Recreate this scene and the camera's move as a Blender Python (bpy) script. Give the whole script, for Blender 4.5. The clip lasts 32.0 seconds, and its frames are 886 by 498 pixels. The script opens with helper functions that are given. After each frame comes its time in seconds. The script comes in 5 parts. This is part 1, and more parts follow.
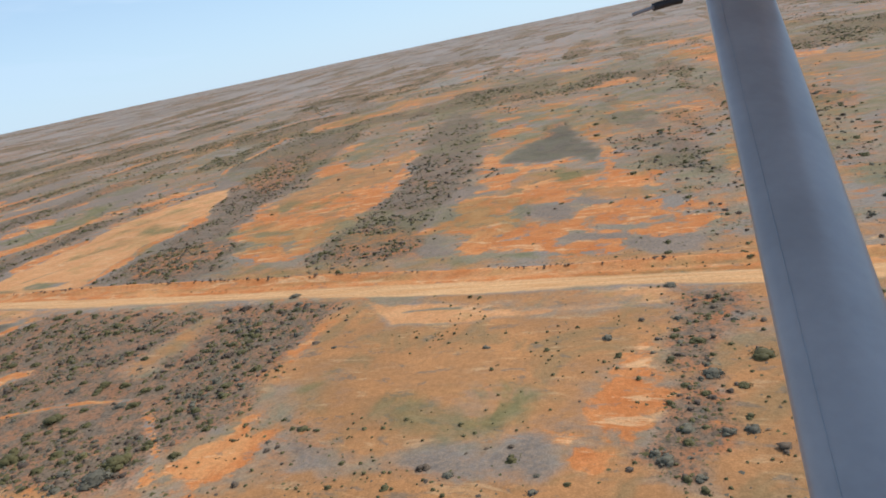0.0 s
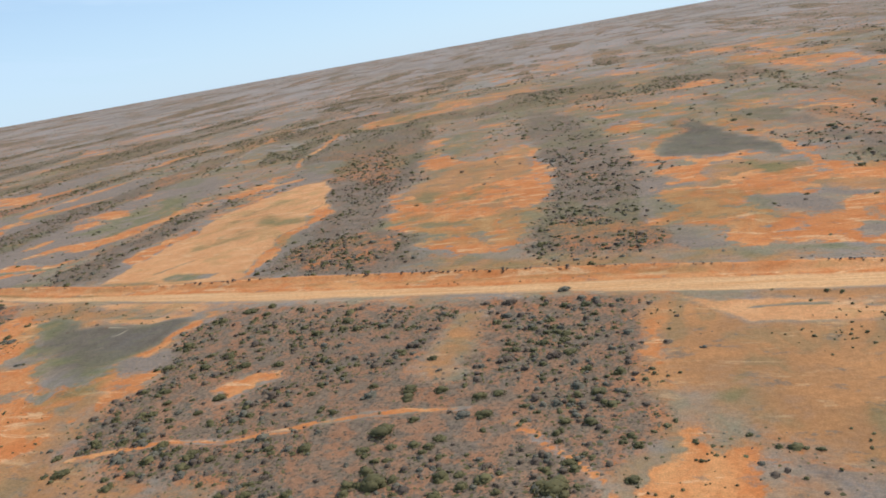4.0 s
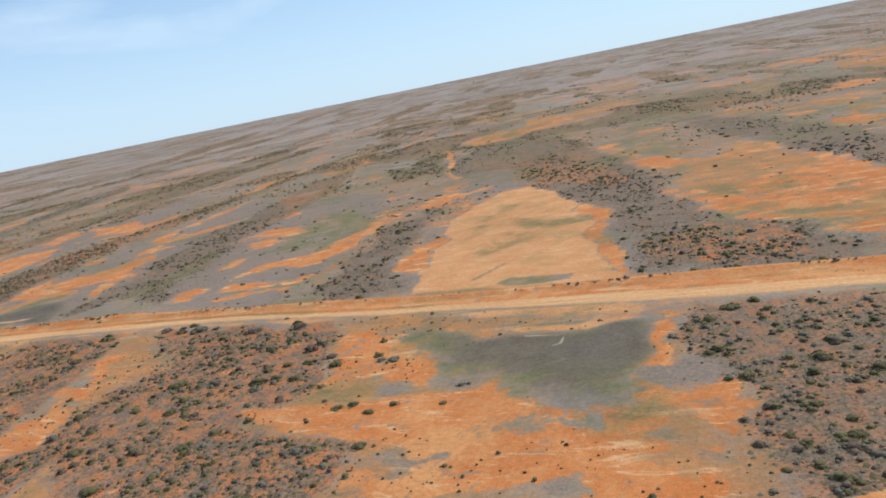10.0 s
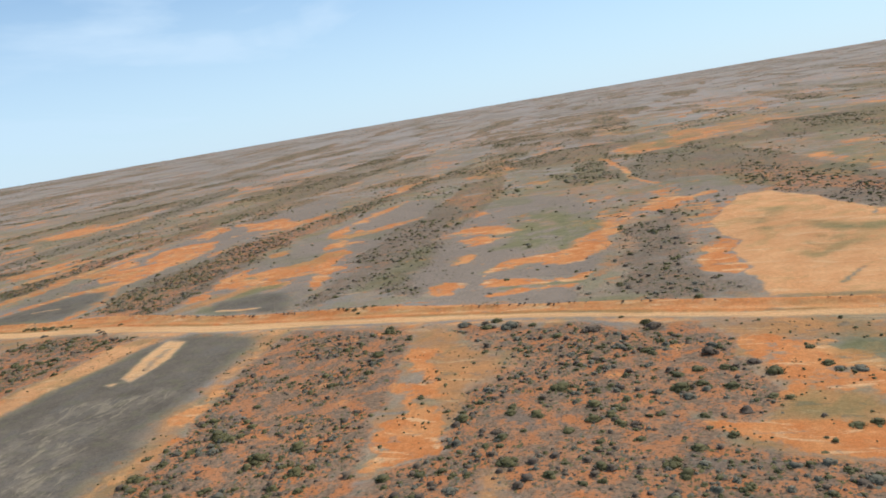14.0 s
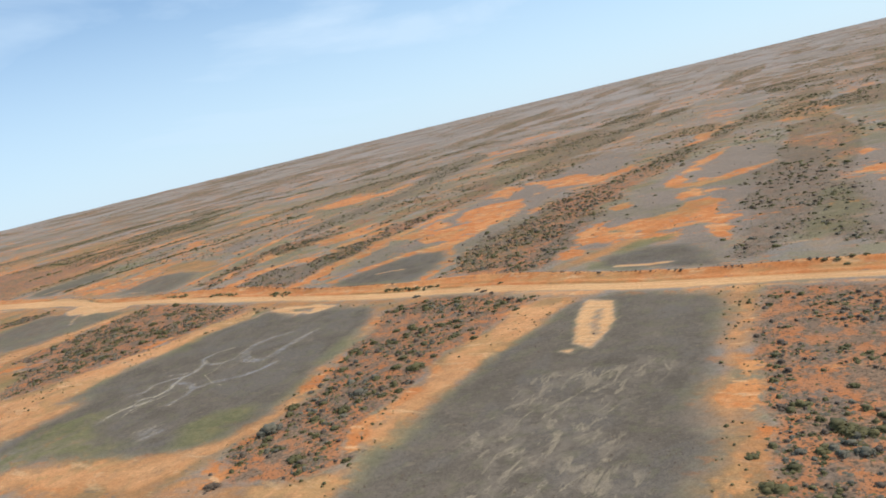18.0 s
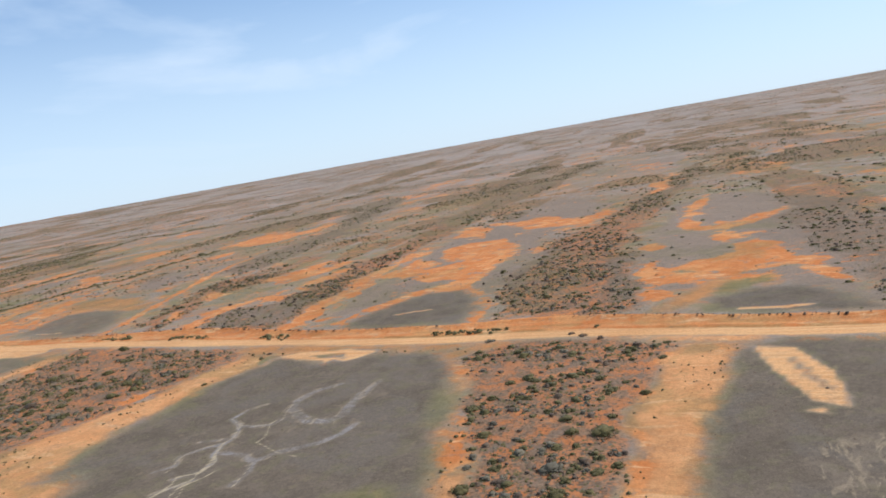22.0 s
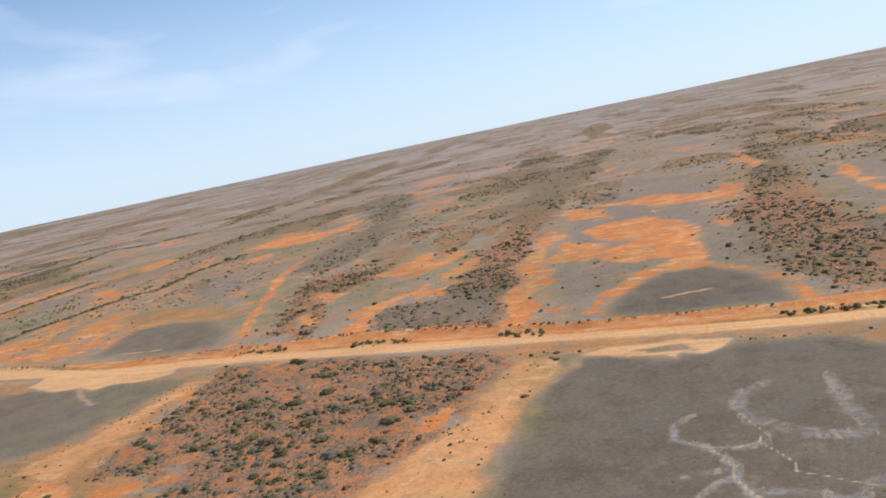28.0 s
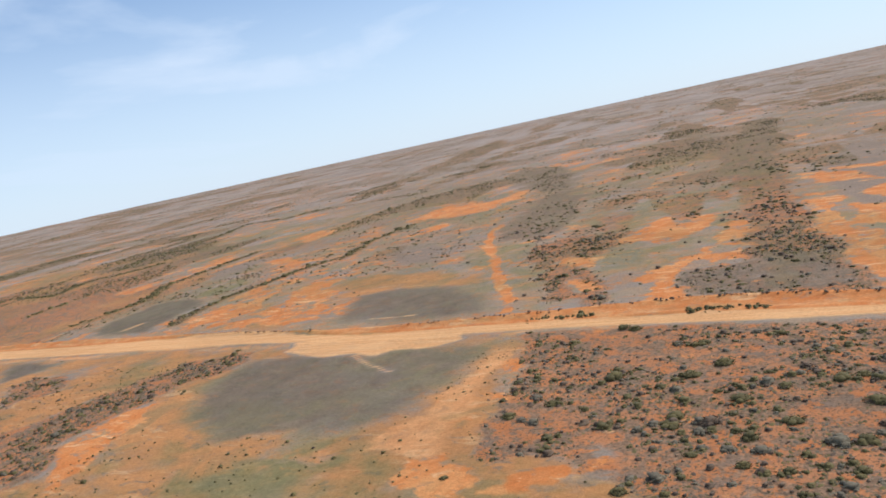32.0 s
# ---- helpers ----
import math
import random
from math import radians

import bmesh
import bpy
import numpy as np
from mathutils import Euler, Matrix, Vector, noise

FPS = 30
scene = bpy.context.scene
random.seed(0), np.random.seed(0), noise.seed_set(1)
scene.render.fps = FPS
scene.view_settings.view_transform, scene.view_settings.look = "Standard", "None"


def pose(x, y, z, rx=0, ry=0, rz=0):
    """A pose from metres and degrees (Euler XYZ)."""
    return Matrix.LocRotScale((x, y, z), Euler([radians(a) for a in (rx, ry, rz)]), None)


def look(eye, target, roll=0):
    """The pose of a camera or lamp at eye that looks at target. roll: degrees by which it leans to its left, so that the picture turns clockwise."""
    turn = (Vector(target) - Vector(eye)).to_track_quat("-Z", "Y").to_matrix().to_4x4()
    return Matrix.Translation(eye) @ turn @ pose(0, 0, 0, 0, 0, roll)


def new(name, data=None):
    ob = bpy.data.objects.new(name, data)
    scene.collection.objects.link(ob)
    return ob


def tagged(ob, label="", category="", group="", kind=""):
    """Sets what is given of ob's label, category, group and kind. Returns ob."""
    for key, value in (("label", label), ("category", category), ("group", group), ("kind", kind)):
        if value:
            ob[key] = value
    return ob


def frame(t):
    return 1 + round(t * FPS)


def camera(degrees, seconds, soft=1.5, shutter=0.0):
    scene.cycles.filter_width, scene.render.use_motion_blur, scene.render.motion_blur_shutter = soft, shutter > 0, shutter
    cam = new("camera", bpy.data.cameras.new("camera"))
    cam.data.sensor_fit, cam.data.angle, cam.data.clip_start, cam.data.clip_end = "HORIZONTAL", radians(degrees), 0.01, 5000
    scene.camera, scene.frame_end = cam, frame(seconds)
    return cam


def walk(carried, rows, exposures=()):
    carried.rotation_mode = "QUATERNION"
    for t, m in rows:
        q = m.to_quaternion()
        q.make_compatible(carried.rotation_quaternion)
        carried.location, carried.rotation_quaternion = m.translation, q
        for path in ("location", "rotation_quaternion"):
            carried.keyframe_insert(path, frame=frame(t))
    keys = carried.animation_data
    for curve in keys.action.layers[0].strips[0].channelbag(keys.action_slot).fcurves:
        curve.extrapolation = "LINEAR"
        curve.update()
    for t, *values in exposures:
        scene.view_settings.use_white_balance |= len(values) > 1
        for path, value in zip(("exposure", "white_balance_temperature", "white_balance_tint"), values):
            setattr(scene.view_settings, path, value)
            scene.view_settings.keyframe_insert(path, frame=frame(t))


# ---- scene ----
# ---- camera: a low straight flight over the plain, looking out to the side ----
cam = camera(61.03, 32.0, soft=1.8)
PATH = [
    (0.0, -10.33, 3.93, 71.26, 25.83, -15.39, -11.92),
    (0.5, -22.63, 2.98, 71.64, 27.19, -14.64, -12.86),
    (1.0, -34.88, 2.06, 71.99, 26.60, -14.49, -12.68),
    (1.5, -47.08, 1.19, 72.30, 25.11, -14.73, -11.71),
    (2.0, -59.30, 0.34, 72.56, 22.94, -14.46, -9.91),
    (2.5, -71.56, -0.49, 72.77, 23.51, -13.97, -9.12),
    (4.5, -122.08, -2.91, 72.21, 23.67, -15.41, -10.86),
    (5.0, -134.84, -3.30, 71.94, 24.68, -15.43, -12.02),
    (5.5, -147.58, -3.63, 71.65, 24.95, -14.52, -12.03),
    (6.0, -160.28, -3.96, 71.29, 24.12, -13.13, -11.55),
    (6.5, -172.88, -4.23, 70.87, 23.77, -12.03, -10.82),
    (7.0, -185.59, -4.45, 70.48, 23.73, -11.94, -11.03),
    (7.5, -198.44, -4.64, 70.23, 23.38, -12.95, -11.40),
    (8.0, -211.28, -4.89, 70.09, 23.06, -13.01, -11.04),
    (8.5, -223.90, -5.22, 70.01, 21.92, -13.20, -11.17),
    (9.0, -236.37, -5.68, 69.99, 21.49, -12.88, -10.69),
    (9.5, -248.77, -6.24, 69.98, 21.20, -12.49, -10.57),
    (10.0, -261.17, -6.85, 70.00, 21.28, -12.44, -11.42),
    (10.5, -273.66, -7.45, 70.10, 21.11, -13.24, -12.01),
    (11.0, -286.29, -8.02, 70.28, 19.94, -13.57, -11.14),
    (11.5, -299.11, -8.53, 70.51, 20.41, -13.51, -10.00),
    (12.0, -311.86, -9.00, 70.64, 21.83, -11.93, -11.59),
    (12.5, -324.30, -9.38, 70.52, 22.96, -7.28, -11.57),
    (13.0, -336.80, -9.67, 70.26, 21.64, -6.47, -10.06),
    (13.5, -349.42, -9.88, 69.94, 23.78, -8.15, -10.49),
    (15.5, -400.97, -8.57, 68.95, 24.74, -13.38, -7.30),
    (16.0, -413.30, -7.79, 68.43, 31.93, -11.65, -13.35),
    (16.5, -425.40, -6.97, 67.88, 38.89, -9.53, -16.18),
    (17.0, -437.52, -6.28, 67.44, 38.62, -9.67, -14.78),
    (17.5, -449.71, -5.79, 67.12, 40.60, -9.15, -13.79),
    (18.0, -461.72, -5.48, 66.91, 40.33, -9.38, -13.58),
    (18.5, -473.69, -5.37, 66.82, 39.57, -9.94, -13.33),
    (19.0, -485.64, -5.41, 66.84, 39.30, -10.32, -13.14),
    (19.5, -497.66, -5.56, 66.95, 37.70, -9.56, -12.00),
    (20.0, -509.86, -5.81, 67.15, 34.33, -8.47, -10.06),
    (20.5, -522.00, -6.10, 67.38, 34.20, -7.22, -9.50),
    (21.0, -533.97, -6.39, 67.57, 33.17, -6.80, -10.17),
    (21.5, -545.69, -6.60, 67.73, 33.23, -5.85, -11.83),
    (21.7, -550.32, -6.66, 67.79, 28.97, -7.89, -10.47),
    (22.0, -557.22, -6.73, 67.88, 29.05, -7.75, -10.09),
    (22.5, -568.63, -6.77, 68.01, 30.22, -7.45, -10.98),
    (23.0, -580.08, -6.73, 68.07, 29.40, -8.21, -10.97),
    (23.5, -591.58, -6.62, 68.08, 30.41, -7.33, -11.86),
    (24.0, -603.10, -6.44, 68.09, 28.17, -8.33, -12.53),
    (24.5, -614.64, -6.16, 68.17, 25.31, -10.67, -12.01),
    (26.5, -664.52, -4.01, 69.88, 22.47, -5.70, -8.34),
    (27.0, -676.34, -3.57, 70.00, 23.33, -6.12, -9.69),
    (27.5, -688.03, -3.19, 70.06, 24.47, -9.36, -12.80),
    (28.0, -699.64, -2.86, 70.09, 23.23, -8.37, -11.86),
    (28.5, -711.57, -2.70, 70.16, 24.42, -7.39, -12.08),
    (29.0, -723.56, -2.61, 70.23, 24.36, -6.56, -11.50),
    (29.5, -735.43, -2.59, 70.32, 25.18, -5.94, -11.22),
    (30.0, -747.12, -2.63, 70.40, 26.11, -5.64, -11.23),
    (30.5, -758.73, -2.67, 70.54, 29.45, -5.31, -14.64),
    (31.0, -770.21, -2.67, 70.64, 29.04, -7.89, -11.85),
    (31.5, -781.95, -2.70, 70.71, 29.46, -7.99, -11.87),
    (32.0, -794.14, -2.78, 70.76, 29.68, -8.31, -12.22),
]
walk(cam, [(t, pose(x, y, z, 90 + pitch, 0, yaw) @ pose(0, 0, 0, 0, 0, roll)) for t, x, y, z, yaw, pitch, roll in PATH],
     exposures=[(0.0, -0.15, 6150, 8), (10.0, -0.14, 6200, 8), (13.0, -0.13, 6250, 6), (17.0, -0.08, 6320, 6), (20.0, -0.07, 6380, 11), (24.0, -0.07, 6400, 12), (32.0, -0.07, 6590, 14)])

# ---- sky and sun ----
SUN_AZ, SUN_EL = radians(44.0), radians(50.0)      # azimuth from +y towards +x
world = bpy.data.worlds.new("sky")
scene.world = world
world.use_nodes = True
wt = world.node_tree
wt.nodes.clear()
w_out = wt.nodes.new("ShaderNodeOutputWorld")
w_bg = wt.nodes.new("ShaderNodeBackground")
w_bg.inputs["Strength"].default_value = 0.1
w_sky = wt.nodes.new("ShaderNodeTexSky")
w_sky.sky_type = "NISHITA"
w_sky.sun_disc = False
w_sky.sun_elevation = SUN_EL
w_sky.sun_rotation = SUN_AZ
w_sky.altitude = 100
w_sky.air_density, w_sky.dust_density, w_sky.ozone_density = 1.0, 0.1, 2.0
w_co = wt.nodes.new("ShaderNodeTexCoord")
w_map = wt.nodes.new("ShaderNodeMapping")
w_map.inputs["Rotation"].default_value = (0, 0, radians(24))
w_map.inputs["Scale"].default_value = (1.0, 1.4, 5.0)
w_noise = wt.nodes.new("ShaderNodeTexNoise")
w_noise.inputs["Scale"].default_value = 1.5
w_noise.inputs["Detail"].default_value = 6
w_noise.inputs["Roughness"].default_value = 0.52
w_noise.inputs["Distortion"].default_value = 0.5
w_ramp = wt.nodes.new("ShaderNodeValToRGB")
w_ramp.color_ramp.elements[0].position, w_ramp.color_ramp.elements[0].color = 0.36, (0, 0, 0, 1)
w_ramp.color_ramp.elements[1].position, w_ramp.color_ramp.elements[1].color = 0.62, (0.80, 0.80, 0.80, 1)
w_mix = wt.nodes.new("ShaderNodeMix")
w_mix.data_type = "RGBA"
w_mix.inputs["B"].default_value = (7.3, 8.95, 10.9, 1)
w_blue = wt.nodes.new("ShaderNodeVectorMath")
w_blue.operation = "MULTIPLY"
w_blue.inputs[1].default_value = (0.86, 1.17, 1.40)
w_sep = wt.nodes.new("ShaderNodeSeparateXYZ")
w_low = wt.nodes.new("ShaderNodeMapRange")        # thin veil of cloud gathers towards the skyline
w_low.interpolation_type = "SMOOTHSTEP"
for key, v in (("From Min", 0.0), ("From Max", 0.38), ("To Min", 0.78), ("To Max", 0.0)):
    w_low.inputs[key].default_value = v
w_max = wt.nodes.new("ShaderNodeMath")
w_max.operation = "MAXIMUM"
for a, b in ((w_co.outputs["Generated"], w_map.inputs["Vector"]), (w_map.outputs["Vector"], w_noise.inputs["Vector"]),
             (w_noise.outputs["Fac"], w_ramp.inputs["Fac"]), (w_ramp.outputs["Color"], w_max.inputs[0]),
             (w_co.outputs["Generated"], w_sep.inputs["Vector"]), (w_sep.outputs["Z"], w_low.inputs["Value"]),
             (w_low.outputs["Result"], w_max.inputs[1]), (w_max.outputs["Value"], w_mix.inputs["Factor"]),
             (w_sky.outputs["Color"], w_blue.inputs[0]), (w_blue.outputs["Vector"], w_mix.inputs["A"]),
             (w_mix.outputs["Result"], w_bg.inputs["Color"]), (w_bg.outputs["Background"], w_out.inputs["Surface"])):
    wt.links.new(a, b)

sun_data = bpy.data.lights.new("sun", "SUN")
sun_data.energy, sun_data.angle, sun_data.color = 3.4, radians(1.0), (1.0, 0.962, 0.91)
sun = new("sun", sun_data)
sun.matrix_world = look((0, 0, 0), (-math.sin(SUN_AZ) * math.cos(SUN_EL), -math.cos(SUN_AZ) * math.cos(SUN_EL), -math.sin(SUN_EL)))


# ---- node helpers ----
class Nodes:
    """A short way to wire a principled material."""

    def __init__(self, name, rough=0.9, metal=0.0, spec=0.3):
        self.mat = bpy.data.materials.new(name)
        self.mat.use_nodes = True
        self.tree = self.mat.node_tree
        self.bsdf = self.tree.nodes["Principled BSDF"]
        self.bsdf.inputs["Roughness"].default_value = rough
        self.bsdf.inputs["Metallic"].default_value = metal
        self.bsdf.inputs["Specular IOR Level"].default_value = spec
        self.place = self.tree.nodes.new("ShaderNodeTexCoord").outputs["Object"]

    def link(self, a, b):
        self.tree.links.new(a, b)

    def noise(self, scale, detail=3.0, rough=0.55, stretch=None, warp=0.0):
        n = self.tree.nodes.new("ShaderNodeTexNoise")
        n.inputs["Scale"].default_value = scale
        n.inputs["Detail"].default_value = detail
        n.inputs["Roughness"].default_value = rough
        n.inputs["Distortion"].default_value = warp
        src = self.place
        if stretch:
            m = self.tree.nodes.new("ShaderNodeMapping")
            m.inputs["Scale"].default_value = stretch
            self.link(src, m.inputs["Vector"])
            src = m.outputs["Vector"]
        self.link(src, n.inputs["Vector"])
        return n.outputs["Fac"]

    def ramp(self, fac, lo, hi, a=0.0, b=1.0):
        n = self.tree.nodes.new("ShaderNodeMapRange")
        n.interpolation_type = "SMOOTHSTEP"
        for key, v in (("From Min", lo), ("From Max", hi), ("To Min", a), ("To Max", b)):
            n.inputs[key].default_value = v
        self.link(fac, n.inputs["Value"])
        return n.outputs["Result"]

    def math(self, op, a, b):
        n = self.tree.nodes.new("ShaderNodeMath")
        n.operation = op
        for i, v in enumerate((a, b)):
            if isinstance(v, (int, float)):
                n.inputs[i].default_value = v
            else:
                self.link(v, n.inputs[i])
        return n.outputs[0]

    def mix(self, fac, a, b, mode="MIX"):
        n = self.tree.nodes.new("ShaderNodeMix")
        n.data_type = "RGBA"
        n.blend_type = mode
        for key, v in (("Factor", fac), ("A", a), ("B", b)):
            if isinstance(v, (int, float)):
                n.inputs[key].default_value = v
            elif isinstance(v, tuple):
                n.inputs[key].default_value = (*v, 1.0)
            else:
                self.link(v, n.inputs[key])
        return n.outputs["Result"]

    def tint(self, col, fac, lo, hi):
        """col times a grey between lo and hi."""
        g = self.ramp(fac, 0.25, 0.75, lo, hi)
        n = self.tree.nodes.new("ShaderNodeVectorMath")
        n.operation = "SCALE"
        self.link(col, n.inputs[0])
        self.link(g, n.inputs["Scale"])
        return n.outputs["Vector"]

    def attribute(self, name):
        n = self.tree.nodes.new("ShaderNodeAttribute")
        n.attribute_name = name
        s = self.tree.nodes.new("ShaderNodeSeparateColor")
        self.link(n.outputs["Color"], s.inputs["Color"])
        return s.outputs["Red"], s.outputs["Green"], s.outputs["Blue"], n.outputs["Alpha"]

    def done(self, col, bump=None, strength=0.4, distance=0.1):
        self.link(col, self.bsdf.inputs["Base Color"])
        if bump is not None:
            b = self.tree.nodes.new("ShaderNodeBump")
            b.inputs["Strength"].default_value = strength
            b.inputs["Distance"].default_value = distance
            self.link(bump, b.inputs["Height"])
            self.link(b.outputs["Normal"], self.bsdf.inputs["Normal"])
        return self.mat


# ---- materials ----
def ground_material():
    n = Nodes("arid_soil", 0.95, 0, 0.1)
    orange, pale, clay, green = n.attribute("soil_a")
    tan, crust, road, scrub = n.attribute("soil_b")
    salt_haze, crack, slate, _ = n.attribute("soil_c")
    broad = n.noise(0.018, 4)
    mid = n.noise(0.11, 6, 0.6)
    drift = n.noise(0.05, 6, 0.62, (1.0, 0.8, 1.0), 0.8)
    fine = n.noise(0.8, 4, 0.65)
    grit = n.noise(3.2, 3, 0.7)
    torn = n.noise(0.16, 8, 0.66, None, 0.3)
    island = n.noise(0.075, 7, 0.64, (0.55, 1.0, 1.0), 0.5)
    fleck = n.noise(0.22, 7, 0.68, (0.6, 1.0, 1.0), 0.4)
    wisp = n.noise(0.20, 6, 0.68, (0.30, 1.0, 1.0), 0.6)
    ruts = n.noise(0.9, 3, 0.6, (0.035, 1.0, 1.0))
    blotch = n.noise(0.17, 7, 0.68)
    peb = n.noise(1.1, 5, 0.72)

    def edge(mask, wide=0.7, soft=0.16, isles=0.0):
        """Roughens the margin of a patch and breaks it into islands."""
        k = n.math("ADD", mask, n.math("MULTIPLY", n.math("SUBTRACT", torn, 0.5), wide))
        if isles:
            k = n.math("ADD", k, n.math("MULTIPLY", n.math("SUBTRACT", island, 0.52), isles))
        return n.ramp(k, 0.5 - soft, 0.5 + soft)

    # the open plain: grey-olive, brown and slate stony ground
    col = n.mix(n.ramp(mid, 0.32, 0.68), (0.262, 0.198, 0.131), (0.333, 0.231, 0.149))
    col = n.mix(n.math("MULTIPLY", n.ramp(drift, 0.46, 0.60), 0.8), col, (0.251, 0.204, 0.120))
    col = n.mix(n.math("MULTIPLY", n.ramp(n.noise(0.03, 6, 0.65), 0.48, 0.58), 0.8), col, (0.262, 0.211, 0.167))
    col = n.mix(n.math("MULTIPLY", n.ramp(fleck, 0.53, 0.59), n.ramp(island, 0.42, 0.52, 0.0, 0.9)), col, (0.430, 0.180, 0.074))
    col = n.mix(n.math("MULTIPLY", n.ramp(wisp, 0.60, 0.66), n.ramp(island, 0.44, 0.54, 0.0, 0.8)), col, (0.520, 0.310, 0.160))
    # grey saltbush tone, also distance haze put into the soil colour
    col = n.mix(n.math("MULTIPLY", n.ramp(n.math("ADD", salt_haze, n.math("MULTIPLY", n.math("SUBTRACT", island, 0.5), 0.7)), 0.15, 0.85), 0.88), col,
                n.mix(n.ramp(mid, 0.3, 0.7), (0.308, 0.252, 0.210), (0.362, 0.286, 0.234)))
    col = n.mix(edge(slate, 1.4, 0.30, 1.0), col, n.mix(n.ramp(peb, 0.40, 0.62), n.mix(n.ramp(fleck, 0.36, 0.64), (0.191, 0.148, 0.115), (0.243, 0.185, 0.142)), (0.293, 0.204, 0.137)))
    # scrub land: pinkish-orange earth under mauve-grey litter, twigs and stones
    earth = n.mix(n.ramp(mid, 0.35, 0.65), (0.455, 0.162, 0.058), (0.405, 0.180, 0.084))
    lit = n.mix(n.ramp(fine, 0.35, 0.65), (0.190, 0.120, 0.074), (0.278, 0.168, 0.100))
    lit = n.mix(n.ramp(n.noise(0.07, 5, 0.6), 0.52, 0.62), lit, n.mix(n.ramp(peb, 0.4, 0.6), (0.186, 0.126, 0.086), (0.246, 0.168, 0.114)))
    bed = n.mix(n.ramp(n.math("ADD", n.math("MULTIPLY", blotch, 0.75), n.math("MULTIPLY", peb, 0.25)), 0.468, 0.538), lit, earth)
    col = n.mix(edge(scrub, 1.3, 0.30, 0.9), col, n.mix(n.math("MULTIPLY", n.ramp(slate, 0.2, 0.7), 0.75), bed, n.mix(n.ramp(peb, 0.4, 0.6), (0.142, 0.110, 0.078), (0.218, 0.166, 0.110))))
    red = n.mix(n.ramp(mid, 0.35, 0.68), (0.520, 0.170, 0.050), (0.580, 0.226, 0.076))
    red = n.mix(n.ramp(drift, 0.48, 0.66), red, (0.610, 0.268, 0.098))
    red = n.mix(n.math("MULTIPLY", n.ramp(wisp, 0.56, 0.63), 0.7), red, (0.690, 0.410, 0.200))
    red = n.mix(n.math("MULTIPLY", n.ramp(fleck, 0.43, 0.36), 0.6), red, (0.260, 0.180, 0.118))
    buff = n.mix(n.ramp(island, 0.38, 0.64), (0.385, 0.184, 0.074), (0.480, 0.218, 0.082))
    buff = n.mix(n.math("MULTIPLY", n.ramp(drift, 0.50, 0.62), 0.6), buff, (0.250, 0.172, 0.080))
    buff = n.mix(n.math("MULTIPLY", n.ramp(fleck, 0.44, 0.36), 0.7), buff, (0.195, 0.146, 0.098))
    buff = n.mix(n.math("MULTIPLY", n.ramp(wisp, 0.56, 0.66), 0.55), buff, (0.560, 0.340, 0.165))
    col = n.mix(edge(tan, 0.9, 0.34, 0.8), col, buff)
    col = n.mix(edge(orange, 1.9, 0.14, 2.1), col, red)
    sand = n.mix(n.ramp(mid, 0.34, 0.7), (0.555, 0.250, 0.099), (0.625, 0.312, 0.134))
    sand = n.mix(n.math("MULTIPLY", n.ramp(drift, 0.50, 0.62), 0.6), sand, (0.400, 0.232, 0.090))
    sand = n.mix(n.math("MULTIPLY", n.ramp(wisp, 0.55, 0.63), 0.6), sand, (0.640, 0.375, 0.182))
    col = n.mix(edge(pale, 0.7, 0.16), col, sand)
    mud = n.mix(n.ramp(mid, 0.3, 0.7), (0.126, 0.097, 0.068), (0.170, 0.129, 0.092))
    mud = n.mix(n.ramp(drift, 0.46, 0.64), mud, (0.159, 0.126, 0.095))
    mud = n.mix(n.math("MULTIPLY", n.ramp(torn, 0.57, 0.68), 0.5), mud, (0.240, 0.175, 0.114))
    mud = n.mix(n.math("MULTIPLY", n.ramp(blotch, 0.50, 0.60), 0.45), mud, (0.165, 0.138, 0.078))
    mud = n.mix(n.math("MULTIPLY", n.ramp(peb, 0.60, 0.68), 0.5), mud, (0.300, 0.225, 0.145))
    col = n.mix(edge(clay, 0.5, 0.36), col, mud)
    col = n.mix(n.math("MULTIPLY", green, n.ramp(drift, 0.36, 0.54)), col, n.mix(n.ramp(fleck, 0.35, 0.65), (0.140, 0.132, 0.050), (0.215, 0.180, 0.074)))
    rill = n.noise(0.30, 6, 0.66, (1.0, 0.36, 1.0), 0.9)
    col = n.mix(n.math("MULTIPLY", n.ramp(crust, 0.06, 0.34), n.ramp(rill, 0.52, 0.60, 0.0, 0.75)), col, (0.330, 0.250, 0.160))
    col = n.mix(n.math("MULTIPLY", n.ramp(crust, 0.06, 0.34), n.ramp(torn, 0.46, 0.56, 0.0, 0.5)), col, (0.225, 0.172, 0.122))
    bloom = n.math("MULTIPLY", n.ramp(crust, 0.34, 0.95), n.math("MULTIPLY", n.ramp(torn, 0.40, 0.60, 0.25, 0.85), n.ramp(island, 0.44, 0.60, 0.4, 0.9)))
    col = n.mix(bloom, col, n.mix(n.ramp(fine, 0.3, 0.7), (0.240, 0.218, 0.202), (0.310, 0.280, 0.256)))
    col = n.mix(n.ramp(n.math("ADD", crack, n.math("MULTIPLY", n.math("SUBTRACT", fine, 0.5), 0.7)), 0.20, 0.90, 0.8, 0.0), col, (0.47, 0.37, 0.23))
    lane = n.mix(n.ramp(ruts, 0.35, 0.65), (0.60, 0.298, 0.120), (0.68, 0.390, 0.182))
    col = n.mix(edge(road, 0.5, 0.22), col, lane)
    col = n.tint(col, broad, 0.92, 1.08)
    col = n.tint(col, fine, 0.87, 1.13)
    col = n.tint(col, grit, 0.84, 1.14)
